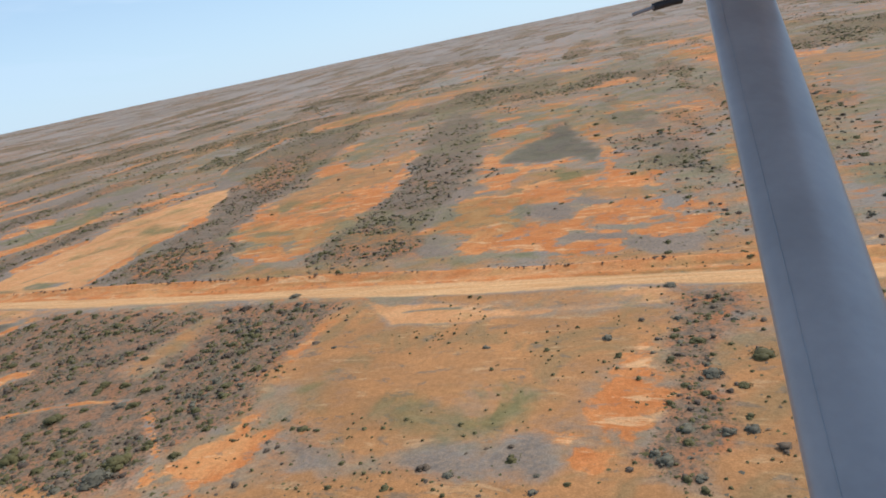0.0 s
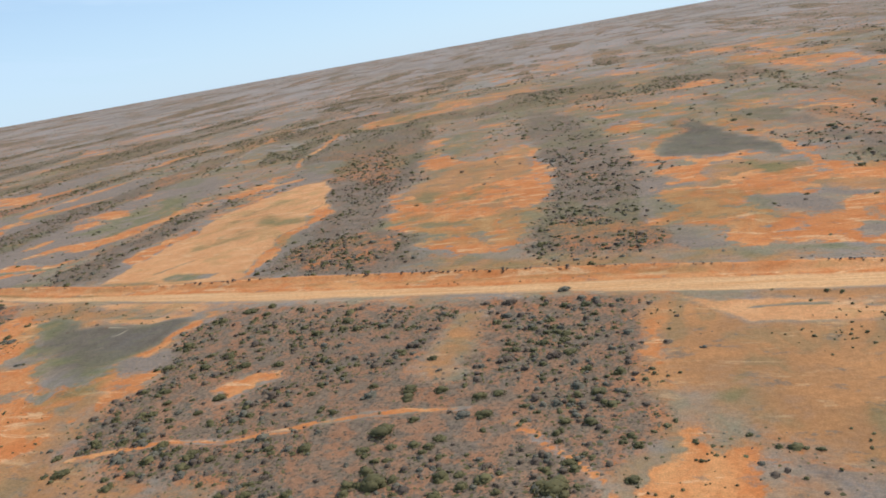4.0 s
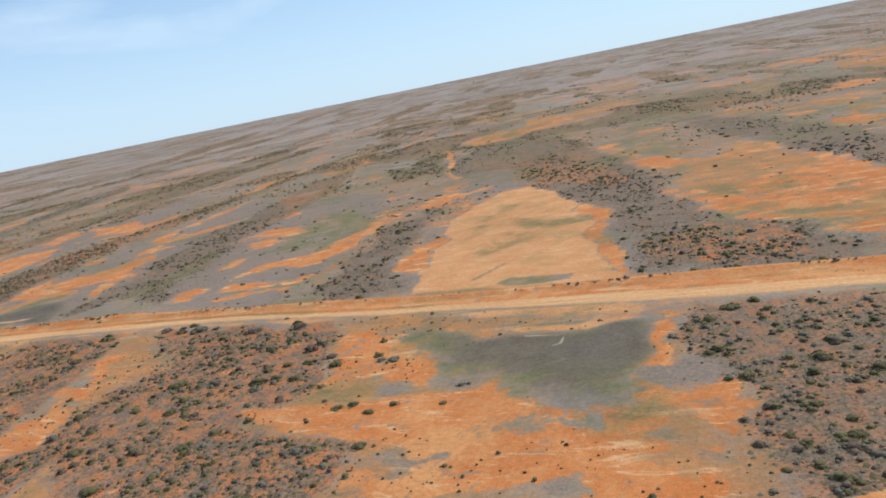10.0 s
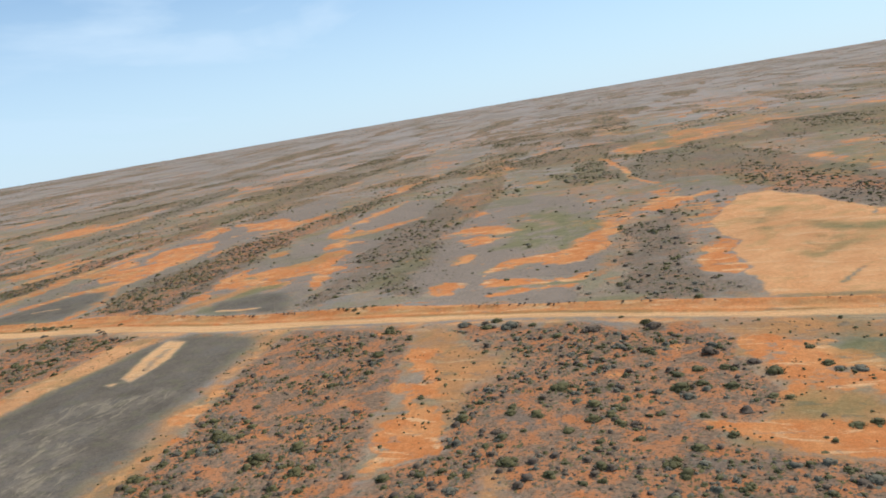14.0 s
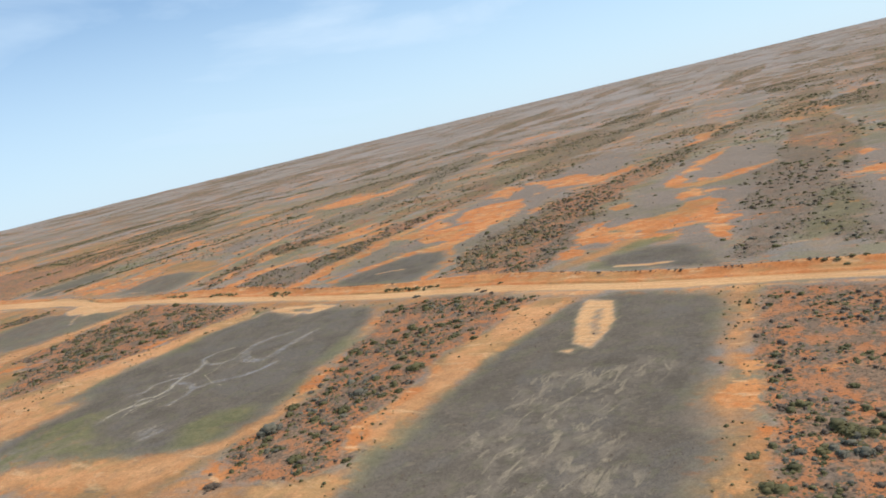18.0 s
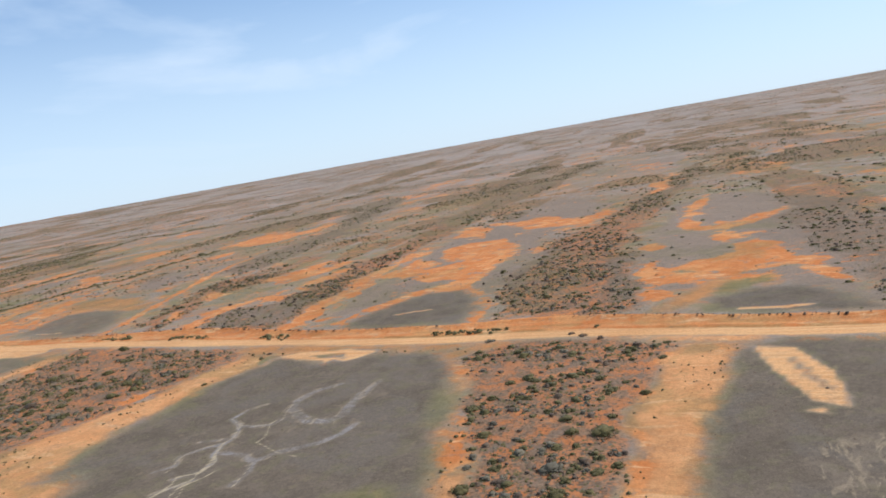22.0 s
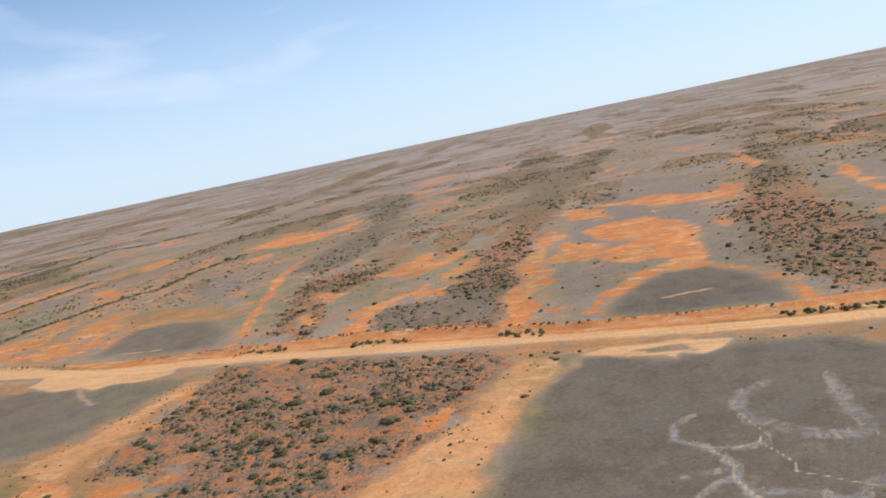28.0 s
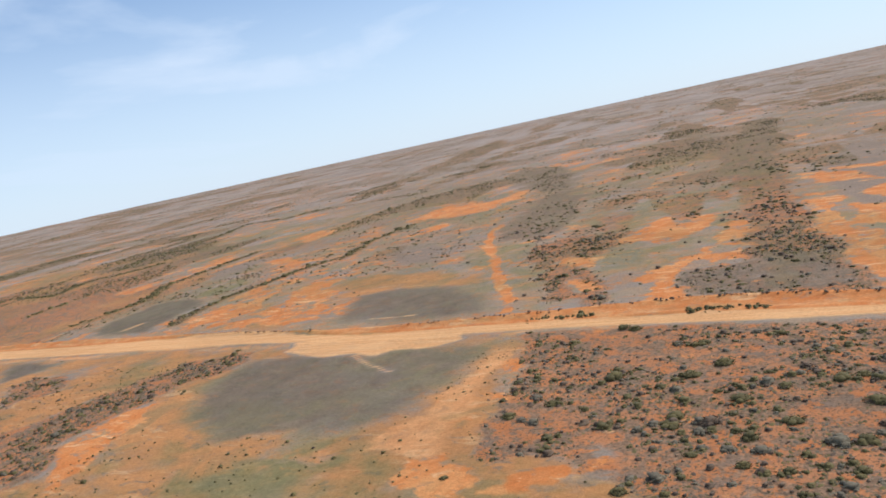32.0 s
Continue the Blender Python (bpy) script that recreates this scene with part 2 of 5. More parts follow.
    # low tufts, sticks and stones among the scrub
    speck = n.math("MULTIPLY", n.ramp(n.noise(1.3, 2, 0.5), 0.58, 0.64), n.ramp(scrub, 0.1, 0.9, 0.0, 0.8))
    col = n.mix(speck, col, (0.085, 0.068, 0.044))
    h = n.math("ADD", n.math("MULTIPLY", fine, 0.6), grit)
    return n.done(col, h, 0.35, 0.10)


def leaf_material(name, a, b, c):
    """Foliage whose tone differs from shrub to shrub and clump to clump."""
    n = Nodes(name, 0.75, 0, 0.2)
    g = n.tree.nodes.new("ShaderNodeNewGeometry").outputs["Random Per Island"]
    o = n.tree.nodes.new("ShaderNodeObjectInfo").outputs["Random"]
    col = n.mix(n.ramp(n.noise(0.16, 2), 0.35, 0.65), a, b)
    col = n.mix(n.math("FRACT", n.math("ADD", g, o), 0.0), col, c)
    return n.done(n.tint(col, n.noise(5.0, 3, 0.7), 0.75, 1.25), n.noise(9.0, 2), 0.6, 0.05)


SOIL = ground_material()
OLIVE = leaf_material("olive_leaves", (0.126, 0.102, 0.038), (0.164, 0.130, 0.050), (0.096, 0.079, 0.031))
GREYLEAF = leaf_material("blue_grey_leaves", (0.152, 0.128, 0.084), (0.186, 0.154, 0.098), (0.124, 0.104, 0.070))
DRY = leaf_material("dry_brown_twigs", (0.140, 0.094, 0.058), (0.176, 0.118, 0.072), (0.106, 0.072, 0.048))
BARK = leaf_material("grey_bark", (0.14, 0.105, 0.08), (0.18, 0.135, 0.10), (0.11, 0.085, 0.065))


# ---- the lie of the land ----
def lattice(seed):
    return np.random.RandomState(seed).rand(257, 257)


LATTICES = [lattice(s) for s in range(8)]


def vnoise(x, y, size, seed=0):
    """Smooth value noise in 0..1 with cells of that size in metres."""
    u, v = x / size + 31.7 * seed, y / size + 17.3 * seed
    iu, iv = np.floor(u).astype(int), np.floor(v).astype(int)
    fu, fv = u - iu, v - iv
    fu, fv = fu * fu * (3 - 2 * fu), fv * fv * (3 - 2 * fv)
    g = LATTICES[seed % 8]
    a, b = iu % 256, iv % 256
    return (g[a, b] * (1 - fu) + g[a + 1, b] * fu) * (1 - fv) + (g[a, b + 1] * (1 - fu) + g[a + 1, b + 1] * fu) * fv


def fbm(x, y, size, seed=0, octaves=4):
    total, amp, norm = 0.0, 1.0, 0.0
    for k in range(octaves):
        total = total + amp * vnoise(x, y, size / 2 ** k, seed + k)
        norm += amp
        amp *= 0.5
    return total / norm


ROAD_X = (-1600, -1200, -1050, -1014, -978, -942, -906, -870, -834, -798, -762, -726, -690, -654, -618, -582, -546, -510, -474, -438, -402, -366, -330, -294, -258, -222, -186, -150, -114, -78, -42, -6, 30, 100, 500)
ROAD_NEAR = (248.9, 233.1, 231.3, 229.8, 230.0, 227.7, 225.9, 225.2, 223.0, 219.8, 217.9, 214.0, 213.4, 217.5, 215.9, 212.0, 210.8, 212.3, 212.0, 211.3, 208.2, 203.8, 199.7, 198.0, 194.7, 194.7, 194.1, 193.9, 191.4, 189.7, 189.3, 187.8, 186.4, 183.6, 167.6)
ROAD_SEAM = (268.8, 252.1, 254.2, 243.5, 235.9, 236.5, 236.7, 235.4, 233.7, 230.1, 226.6, 224.6, 223.4, 226.7, 224.6, 221.3, 219.9, 221.0, 220.3, 218.7, 214.8, 210.1, 208.6, 207.8, 206.0, 203.7, 203.0, 203.0, 201.4, 199.9, 199.2, 197.8, 196.3, 193.5, 177.5)
BANK_FAR = (280.8, 264.8, 254.2, 247.8, 245.1, 246.0, 249.0, 251.5, 253.2, 246.0, 239.1, 237.0, 238.3, 244.6, 239.0, 232.6, 232.3, 236.2, 230.8, 228.4, 227.3, 222.4, 219.5, 220.5, 221.8, 219.5, 217.4, 217.1, 212.7, 210.8, 211.7, 210.3, 208.8, 206.0, 190.0)


def along(x, values):
    """A smooth line along the road."""
    return sum(np.interp(x + d, ROAD_X, values) for d in (-15, -5, 5, 15)) / 4


def road_y(x):
    """Middle of the graded road."""
    return 0.5 * (along(x, ROAD_NEAR) + along(x, ROAD_SEAM))


RIM = 4400.0


def land_z(x, y):
    """Height of the ground: almost flat near the flight, raised far off to fit the skyline in the camera's view."""
    away = np.hypot(np.maximum(np.abs(x + 400) - 400, 0), y)
    s = np.clip((away - 1500) / (RIM - 1500), 0, 1)
    far = 53.5 * s * s * (1.6 - 0.6 * s) - 0.1 * np.maximum(away - RIM, 0)
    roll = (fbm(x, y, 60, 3, 3) - 0.5) * 1.1 + (vnoise(x, y / 3, 9, 5) - 0.5) * 0.25
    off = y - road_y(x)
    flat = np.exp(-(off / 14) ** 2)
    far_off = y - along(x, BANK_FAR)
    bank = 1.2 * np.exp(-((far_off + 3.0) / 1.7) ** 2) + 0.35 * np.exp(-((off + 7.0) / 1.2) ** 2) + 0.3 * np.exp(-((y - along(x, ROAD_SEAM) - 1.5) / 1.2) ** 2)
    swell = (fbm(x, y / 2.5, 420, 6, 3) - 0.5) * 20 * np.clip((away - 1300) / 1800, 0, 1) * (1 - s ** 3)
    return roll * (1 - 0.85 * flat) + bank + far + swell


def spread(*pieces):
    """Grid lines: pieces of (start, stop, first step, last step)."""
    out = []
    for a, b, s0, s1 in pieces:
        n = max(2, int(round((b - a) / ((s1 - s0) / math.log(s1 / s0) if abs(s1 - s0) > 1e-6 else s0))))
        k = np.linspace(0, 1, n, endpoint=False)
        out.append(a + (b - a) * (k if abs(s1 - s0) < 1e-6 else (np.power(s1 / s0, k) - 1) / (s1 / s0 - 1)))
    out.append([pieces[-1][1]])
    return np.concatenate(out)


GX = spread((-5600, -1500, 190, 7), (-1500, -1000, 6, 2.4), (-1000, -900, 2.4, 1.8), (-900, -770, 1.8, 1.8), (-770, -655, 0.95, 0.95), (-655, 60, 1.8, 1.8), (60, 420, 1.8, 6), (420, 4800, 6, 260))
GY = spread((-4700, 0, 320, 30), (0, 76, 30, 2), (76, 96, 1.6, 1.6), (96, 182, 0.95, 0.95), (182, 330, 1.6, 1.6), (330, 640, 1.8, 4), (640, 1300, 4, 9), (1300, 4700, 9, 60))
XX, YY = np.meshgrid(GX, GY, indexing="ij")

# ragged edges: every outline is looked up through a gentle warp
WARP_X = XX + (fbm(XX, YY, 22, 0, 4) - 0.5) * 16 + (vnoise(XX, YY, 3.5, 4) - 0.5) * 2.0
WARP_Y = YY + (fbm(XX, YY, 26, 2, 4) - 0.5) * 20 + (vnoise(XX, YY, 3.5, 7) - 0.5) * 2.5
# the saltbush cover doubles as painted haze over the far plain
SOILS = ("orange", "pan", "clay", "green", "tan", "crust", "road", "scrub", "saltbush", "slate")
COVER = {k: np.zeros(XX.shape, np.float32) for k in SOILS}
SHARE = {  # what each kind of ground is made of
    "peach": {"pan": 0.85, "tan": 0.5}, "grey_scrub": {"scrub": 0.66, "slate": 0.8}, "hollow": {"clay": 0.75, "green": 0.2, "slate": 0.4}, "thicket": {"scrub": 1.6, "slate": 0.3, "green": 0.5},
    "scrub": {"scrub": 1.0, "orange": 0.12}, "brown_scrub": {"scrub": 0.92, "slate": 0.5}, "tan": {"tan": 0.85}, "track": {"pan": 0.58, "tan": 0.8, "orange": 0.3}, "runnel": {"orange": 0.85, "tan": 0.5}, "drift": {"orange": 0.86, "pan": 0.36, "tan": 0.55}, "orange": {"orange": 0.83, "tan": 0.2},
    "grey": {"slate": 0.4, "road": 0.36, "tan": 0.5}, "slate": {"slate": 1.0, "scrub": 0.12}, "clay": {"clay": 0.95}, "green": {"green": 0.75}, "crust": {"crust": 0.34}, "silt": {"clay": 0.66, "tan": 0.25}, "pan": {"pan": 0.9},
    "pale": {"road": 0.66}, "weed": {"green": 0.7}, "moss": {"green": 0.5}, "bloom": {"crust": 0.95}, "road": {"road": 1.0}, "bank": {"orange": 2.2, "pan": 0.38}}
SOFT = {"peach": 6, "grey_scrub": 12, "hollow": 11, "thicket": 6, "slate": 11, "brown_scrub": 10, "scrub": 8, "tan": 13, "track": 10, "runnel": 6, "drift": 8, "orange": 7, "grey": 3, "clay": 17, "silt": 17, "green": 10, "crust": 12, "pan": 8, "pale": 3, "weed": 2, "bloom": 5, "moss": 10}
TORN = {"peach": 0.35, "grey_scrub": 1.1, "hollow": 0.8, "thicket": 0.7, "slate": 0.8, "brown_scrub": 1.0, "scrub": 0.9, "tan": 0.9, "track": 0.6, "runnel": 0.8, "drift": 0.8, "orange": 0.8, "grey": 0.3, "clay": 0.5, "silt": 0.6, "green": 1.0, "crust": 0.15, "pan": 0.5, "pale": 0.2, "weed": 0.5, "bloom": 0.3, "moss": 1.1}


BROKEN = {"peach": 5, "grey_scrub": 16, "hollow": 10, "thicket": 9, "slate": 14, "orange": 12, "tan": 13, "track": 5, "grey": 3, "clay": 6, "silt": 8, "drift": 10, "green": 24, "moss": 30, "crust": 40, "scrub": 12, "brown_scrub": 14, "bloom": 10}
SPARES = {"moss": 0.1, "green": 0.3, "weed": 0.6}     # how far a thin cover hides the soil under it
ISLES = fbm(XX, YY / 1.15, 24, 5, 5)


def lay(kind, i, j, mask):
    """Spreads a kind of ground over a block of the grid, as thick as mask tells."""
    keep = 1 - mask
    share = SHARE[kind]
    for k in SOILS:
        c = COVER[k][i, j]
        if kind in ("green", "crust", "bloom", "moss", "weed") and k not in share:
            COVER[k][i, j] = c * (1 - SPARES.get(kind, 0.0) * mask)
        else:
            COVER[k][i, j] = c * keep + mask * share.get(k, 0.0)


def block(points, margin):
    xs, ys = [p[0] for p in points], [p[1] for p in points]
    i = slice(np.searchsorted(GX, min(xs) - margin), np.searchsorted(GX, max(xs) + margin))
    j = slice(np.searchsorted(GY, min(ys) - margin), np.searchsorted(GY, max(ys) + margin))
    return i, j


def reach(points, px, py, closed):
    """Distance to an outline, and whether inside."""
    n = len(points)
    d2 = np.full(px.shape, 1e12)
    inside = np.zeros(px.shape, bool)
    for k in range(n if closed else n - 1):
        (ax, ay), (bx, by) = points[k], points[(k + 1) % n]
        ex, ey = bx - ax, by - ay
        t = np.clip(((px - ax) * ex + (py - ay) * ey) / max(ex * ex + ey * ey, 1e-6), 0, 1)
        d2 = np.minimum(d2, (px - ax - t * ex) ** 2 + (py - ay - t * ey) ** 2)
        if closed and ay != by:
            inside ^= ((ay > py) != (by > py)) & (px < ex * (py - ay) / ey + ax)
    return np.sqrt(d2), inside


def patch(kind, points):
    soft, torn = SOFT[kind], TORN[kind]
    i, j = block(points, 30)
    far = max(1.0, (sum(p[1] for p in points) / len(points)) / 260.0)
    px = XX[i, j] + (WARP_X[i, j] - XX[i, j]) * torn * far ** 0.5
    py = YY[i, j] + (WARP_Y[i, j] - YY[i, j]) * torn * far
    d, inside = reach(points, px, py, True)
    d = np.where(inside, d, -d) + (ISLES[i, j] - 0.5) * BROKEN.get(kind, 0) * far ** 0.7
    s = np.clip(d / (soft * far ** 0.5) + 0.5, 0, 1)
    lay(kind, i, j, s * s * (3 - 2 * s))


CRACK = np.full(XX.shape, 9.0, np.float32)     # distance to the nearest dry channel


def streak(kind, width, points):
    if kind == "crust":
        i, j = block(points, 10)
        d, _ = reach(points, XX[i, j] + (WARP_X[i, j] - XX[i, j]) * 0.12, YY[i, j] + (WARP_Y[i, j] - YY[i, j]) * 0.12, False)
        CRACK[i, j] = np.minimum(CRACK[i, j], d * 1.15 / width)
        return
    i, j = block(points, width + 14)
    torn = 0.12 if kind in ("bloom", "pale") else TORN[kind] * 0.5
    px = XX[i, j] + (WARP_X[i, j] - XX[i, j]) * torn
    py = YY[i, j] + (WARP_Y[i, j] - YY[i, j]) * torn
    d, _ = reach(points, px, py, False)
    s = np.clip((width * 0.5 - d) / (width * 0.5) + 0.5, 0, 1)
    lay(kind, i, j, s * s * (3 - 2 * s))


# the open plain: bands of scrub and bare orange earth that run away from the road, grey saltbush flats farther out that
# paint in haze
AX = XX + 0.10 * YY
bands = np.where(YY < 900, fbm(AX, YY / 2.6, 130, 1, 5), fbm(XX + 0.3 * YY, YY, 85, 1, 5))
bare = fbm(AX + 400, YY / 1.1, 46, 4, 5)
# orange and green thin out with distance, muted as haze would
fade = np.clip((2000 - YY) / 1300, 0.08, 1)
# patchy cover that thickens with distance, greying the ground in place of haze
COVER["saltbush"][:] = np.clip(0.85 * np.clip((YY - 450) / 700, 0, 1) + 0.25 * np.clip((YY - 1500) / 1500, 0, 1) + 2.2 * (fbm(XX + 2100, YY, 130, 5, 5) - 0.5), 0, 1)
COVER["scrub"][:] = np.clip((bands - 0.50) / 0.06, 0, 1) * np.where(YY < 900, 0.9, 0.5)
# slate patches gain with distance, a grey tint painted for haze
COVER["slate"][:] = np.clip((fbm(XX + 0.3 * YY - 700, YY / 1.6, 120, 0, 5) - 0.47) / 0.08, 0, 1) * 0.55 * np.clip((YY - 350) / 500, 0, 1)
COVER["orange"][:] = np.clip((bare - 0.575) / 0.04, 0, 1) * 0.9 * fade * (1 - 0.7 * COVER["scrub"]) * np.clip((1300 - YY) / 800, 0.45, 1)
COVER["tan"][:] = np.clip((fbm(AX - 900, YY / 1.2, 70, 2, 5) - 0.52) / 0.06, 0, 1) * 0.7 * (1 - COVER["orange"]) * np.clip((1100 - YY) / 600, 0.35, 1)
COVER["green"][:] = np.clip((fbm(AX + 3300, YY / 1.3, 90, 7, 4) - 0.57) / 0.06, 0, 1) * 0.5 * fade
near = (YY < 700) & (XX < 140) & (XX > -1250)
COVER["orange"][near] *= 0.25
COVER["tan"][near] *= 0.6
COVER["orange"][(YY > 240) & (YY < 1200) & (XX > -1900) & (XX < -450)] *= 0.5
COVER["scrub"][near] = COVER["scrub"][near] * 0.35 + 0.08
close = np.clip((240 - YY) / 20, 0, 1) * near
COVER["tan"][:] = np.maximum(COVER["tan"], close * np.clip(0.7 + (fbm(XX, YY, 40, 3, 4) - 0.4) * 2.5, 0, 0.9))

# the plain east of the road bend
# the plain east of the road bend
# the plain east of the road bend
# the plain east of the road bend
# the plain east of the road bend
# the plain east of the road bend
# the plain east of the road bend
# the plain east of the road bend
# the plain east of the road bend
# the plain east of the road bend
# the plain east of the road bend
# the plain east of the road bend
# the plain east of the road bend
patch('grey_scrub', [(-290, 222), (-290, 239), (-308, 274), (-315, 324), (-338, 366), (-366, 420), (-412, 476), (-530, 604), (-487, 604), (-477, 650), (-474, 742), (-412, 707), (-399, 609), (-378, 514), (-328, 410), (-294, 350), (-286, 325), (-264, 297), (-238, 273), (-227, 247), (-208, 224), (-242, 221)])
patch('scrub', [(-374, 432), (-430, 524), (-419, 561), (-426, 656), (-428, 737), (-352, 588), (-346, 516), (-313, 442), (-306, 400), (-305, 372), (-305, 348)])
patch('grey_scrub', [(-163, 226), (-184, 258), (-189, 291), (-204, 358), (-230, 443), (-274, 578), (-294, 665), (-264, 652), (-220, 569), (-185, 448), (-161, 373), (-142, 339), (-144, 310), (-138, 266), (-123, 241), (-119, 222)])
patch('scrub', [(-163, 232), (-177, 263), (-173, 285), (-143, 267), (-132, 243), (-131, 228)])
patch('grey_scrub', [(-94, 465), (-56, 384), (-37, 357), (-34, 311), (-59, 337)])
patch('grey_scrub', [(-133, 575), (-83, 496), (-63, 420), (-96, 458)])
patch('slate', [(-56, 222), (-58, 239), (-45, 238), (-34, 237), (-34, 221), (-46, 217)])
patch('slate', [(-156, 346), (-140, 323), (-129, 368), (-120, 350), (-125, 316), (-141, 309), (-143, 275), (-153, 304)])
patch('slate', [(-135, 258), (-125, 248), (-118, 225), (-129, 227)])
patch('tan', [(-279, 322), (-283, 351), (-277, 380), (-276, 422), (-262, 446), (-254, 486), (-240, 467), (-221, 407), (-206, 347), (-200, 313), (-184, 258), (-198, 254), (-231, 271), (-257, 295)])
patch('green', [(-268, 334), (-248, 343), (-235, 373), (-234, 386), (-224, 350), (-232, 321), (-247, 311)])
patch('orange', [(-201, 304), (-210, 349), (-232, 428), (-251, 484), (-230, 443), (-208, 373), (-197, 327), (-193, 297), (-195, 289)])
patch('orange', [(-279, 312), (-272, 320), (-238, 281), (-211, 277), (-204, 292), (-198, 294), (-188, 266), (-189, 248), (-216, 267), (-238, 273)])
patch('orange', [(-235, 256), (-222, 257), (-192, 249), (-189, 238), (-207, 237), (-224, 243)])
patch('orange', [(-313, 442), (-314, 477), (-281, 440), (-288, 420)])
patch('orange', [(-131, 253), (-130, 263), (-115, 265), (-92, 258), (-73, 254), (-54, 241), (-60, 234), (-56, 222), (-61, 216), (-77, 217), (-106, 230), (-105, 219), (-114, 222), (-122, 237), (-122, 247)])
patch('orange', [(-141, 299), (-140, 313), (-127, 312), (-111, 309), (-99, 308), (-78, 303), (-57, 288), (-57, 265), (-53, 253), (-73, 257), (-85, 273), (-106, 273), (-116, 269), (-128, 274)])
patch('slate', [(-109, 273), (-108, 286), (-87, 276), (-81, 262), (-91, 261)])
patch('slate', [(-84, 240), (-74, 246), (-56, 241), (-66, 236), (-81, 235)])
patch('slate', [(-84, 282), (-79, 290), (-70, 284), (-75, 277)])
patch('tan', [(-128, 317), (-125, 336), (-120, 350), (-100, 339), (-82, 340), (-69, 322), (-57, 288), (-77, 289), (-101, 304)])
patch('orange', [(-172, 414), (-171, 429), (-147, 392), (-129, 378), (-110, 368), (-114, 361), (-133, 370), (-158, 384)])
patch('orange', [(-159, 379), (-144, 358), (-128, 360), (-126, 366), (-130, 344), (-130, 323), (-140, 323)])
patch('hollow', [(-147, 392), (-156, 419), (-149, 457), (-148, 484), (-137, 501), (-118, 440), (-94, 391), (-87, 366), (-92, 357), (-114, 378), (-129, 378)])
patch('green', [(-119, 344), (-107, 355), (-87, 354), (-82, 340), (-90, 323), (-107, 324)])
patch('orange', [(-138, 517), (-121, 470), (-107, 424), (-91, 389), (-83, 358), (-82, 340), (-78, 326), (-80, 308), (-88, 343), (-100, 396), (-114, 429)])
patch('orange', [(-81, 339), (-66, 310), (-55, 300), (-68, 302)])
patch('orange', [(-230, 618), (-192, 569), (-207, 558)])
patch('orange', [(-204, 531), (-164, 504), (-156, 500), (-172, 474), (-186, 475)])
patch('orange', [(-53, 244), (-43, 253), (-35, 247), (-35, 238), (-46, 238)])
patch('orange', [(-166, 753), (-134, 749), (-125, 694), (-164, 710)])
patch('orange', [(-72, 814), (-51, 800), (-50, 677)])
patch('weed', [(-100, 223), (-90, 225), (-69, 223), (-64, 224), (-63, 220), (-85, 218)])
# the sandy field beyond the road
patch('grey_scrub', [(-291, 219), (-296, 254), (-306, 281), (-311, 323), (-329, 362), (-350, 404), (-367, 437), (-397, 503), (-424, 548), (-438, 534), (-465, 580), (-465, 641), (-434, 646), (-418, 666), (-373, 604), (-332, 498), (-311, 459), (-302, 414), (-286, 387), (-279, 341), (-271, 304), (-254, 282), (-240, 264), (-241, 232), (-261, 229), (-279, 231)])
patch('scrub', [(-450, 597), (-427, 624), (-365, 566), (-327, 451), (-306, 400), (-317, 391), (-347, 427), (-354, 415), (-389, 476), (-432, 541)])
patch('scrub', [(-294, 260), (-265, 282), (-244, 258), (-242, 233), (-270, 232)])
patch('slate', [(-416, 426), (-427, 513), (-403, 507), (-365, 430), (-381, 423), (-389, 403)])
patch('slate', [(-293, 220), (-295, 253), (-305, 276), (-308, 305), (-296, 278), (-288, 237)])
patch('grey_scrub', [(-417, 236), (-418, 251), (-419, 275), (-423, 304), (-432, 347), (-426, 370), (-423, 405), (-418, 410), (-404, 360), (-396, 326), (-384, 273), (-371, 246), (-367, 228), (-387, 229)])
patch('slate', [(-382, 249), (-389, 283), (-398, 339), (-398, 357), (-386, 317), (-384, 273), (-371, 246), (-367, 228)])
patch('thicket', [(-528, 581), (-544, 627), (-522, 610), (-523, 661), (-521, 694), (-485, 614), (-468, 550), (-486, 558), (-485, 525), (-508, 546)])
patch('orange', [(-439, 398), (-427, 416), (-410, 432), (-403, 454), (-395, 455), (-395, 431), (-408, 405), (-420, 388)])
patch('orange', [(-346, 557), (-330, 561), (-320, 525), (-331, 516)])
patch('orange', [(-309, 468), (-287, 460), (-279, 437), (-298, 435)])
streak('runnel', 5, [(-517, 717), (-472, 600), (-461, 551), (-437, 498)])
patch('peach', [(-368, 225), (-372, 248), (-391, 278), (-388, 323), (-392, 348), (-387, 394), (-382, 415), (-366, 422), (-341, 379), (-325, 347), (-314, 330), (-308, 291), (-305, 268), (-297, 250), (-292, 220), (-324, 219)])
patch('orange', [(-385, 261), (-391, 278), (-388, 323), (-389, 341), (-378, 299), (-373, 262), (-378, 255)])
patch('orange', [(-326, 348), (-312, 326), (-308, 291), (-305, 268), (-297, 250), (-293, 223), (-299, 240), (-308, 273), (-313, 303), (-327, 342)])
patch('green', [(-378, 348), (-376, 373), (-359, 372), (-356, 350), (-368, 332)])
patch('green', [(-355, 337), (-335, 317), (-327, 319), (-327, 309), (-345, 314)])
patch('moss', [(-353, 264), (-356, 291), (-351, 303), (-344, 277), (-346, 262)])
patch('weed', [(-338, 227), (-333, 232), (-312, 231), (-312, 224), (-331, 222)])
streak('weed', 2, [(-346, 235), (-343, 244), (-340, 252)])
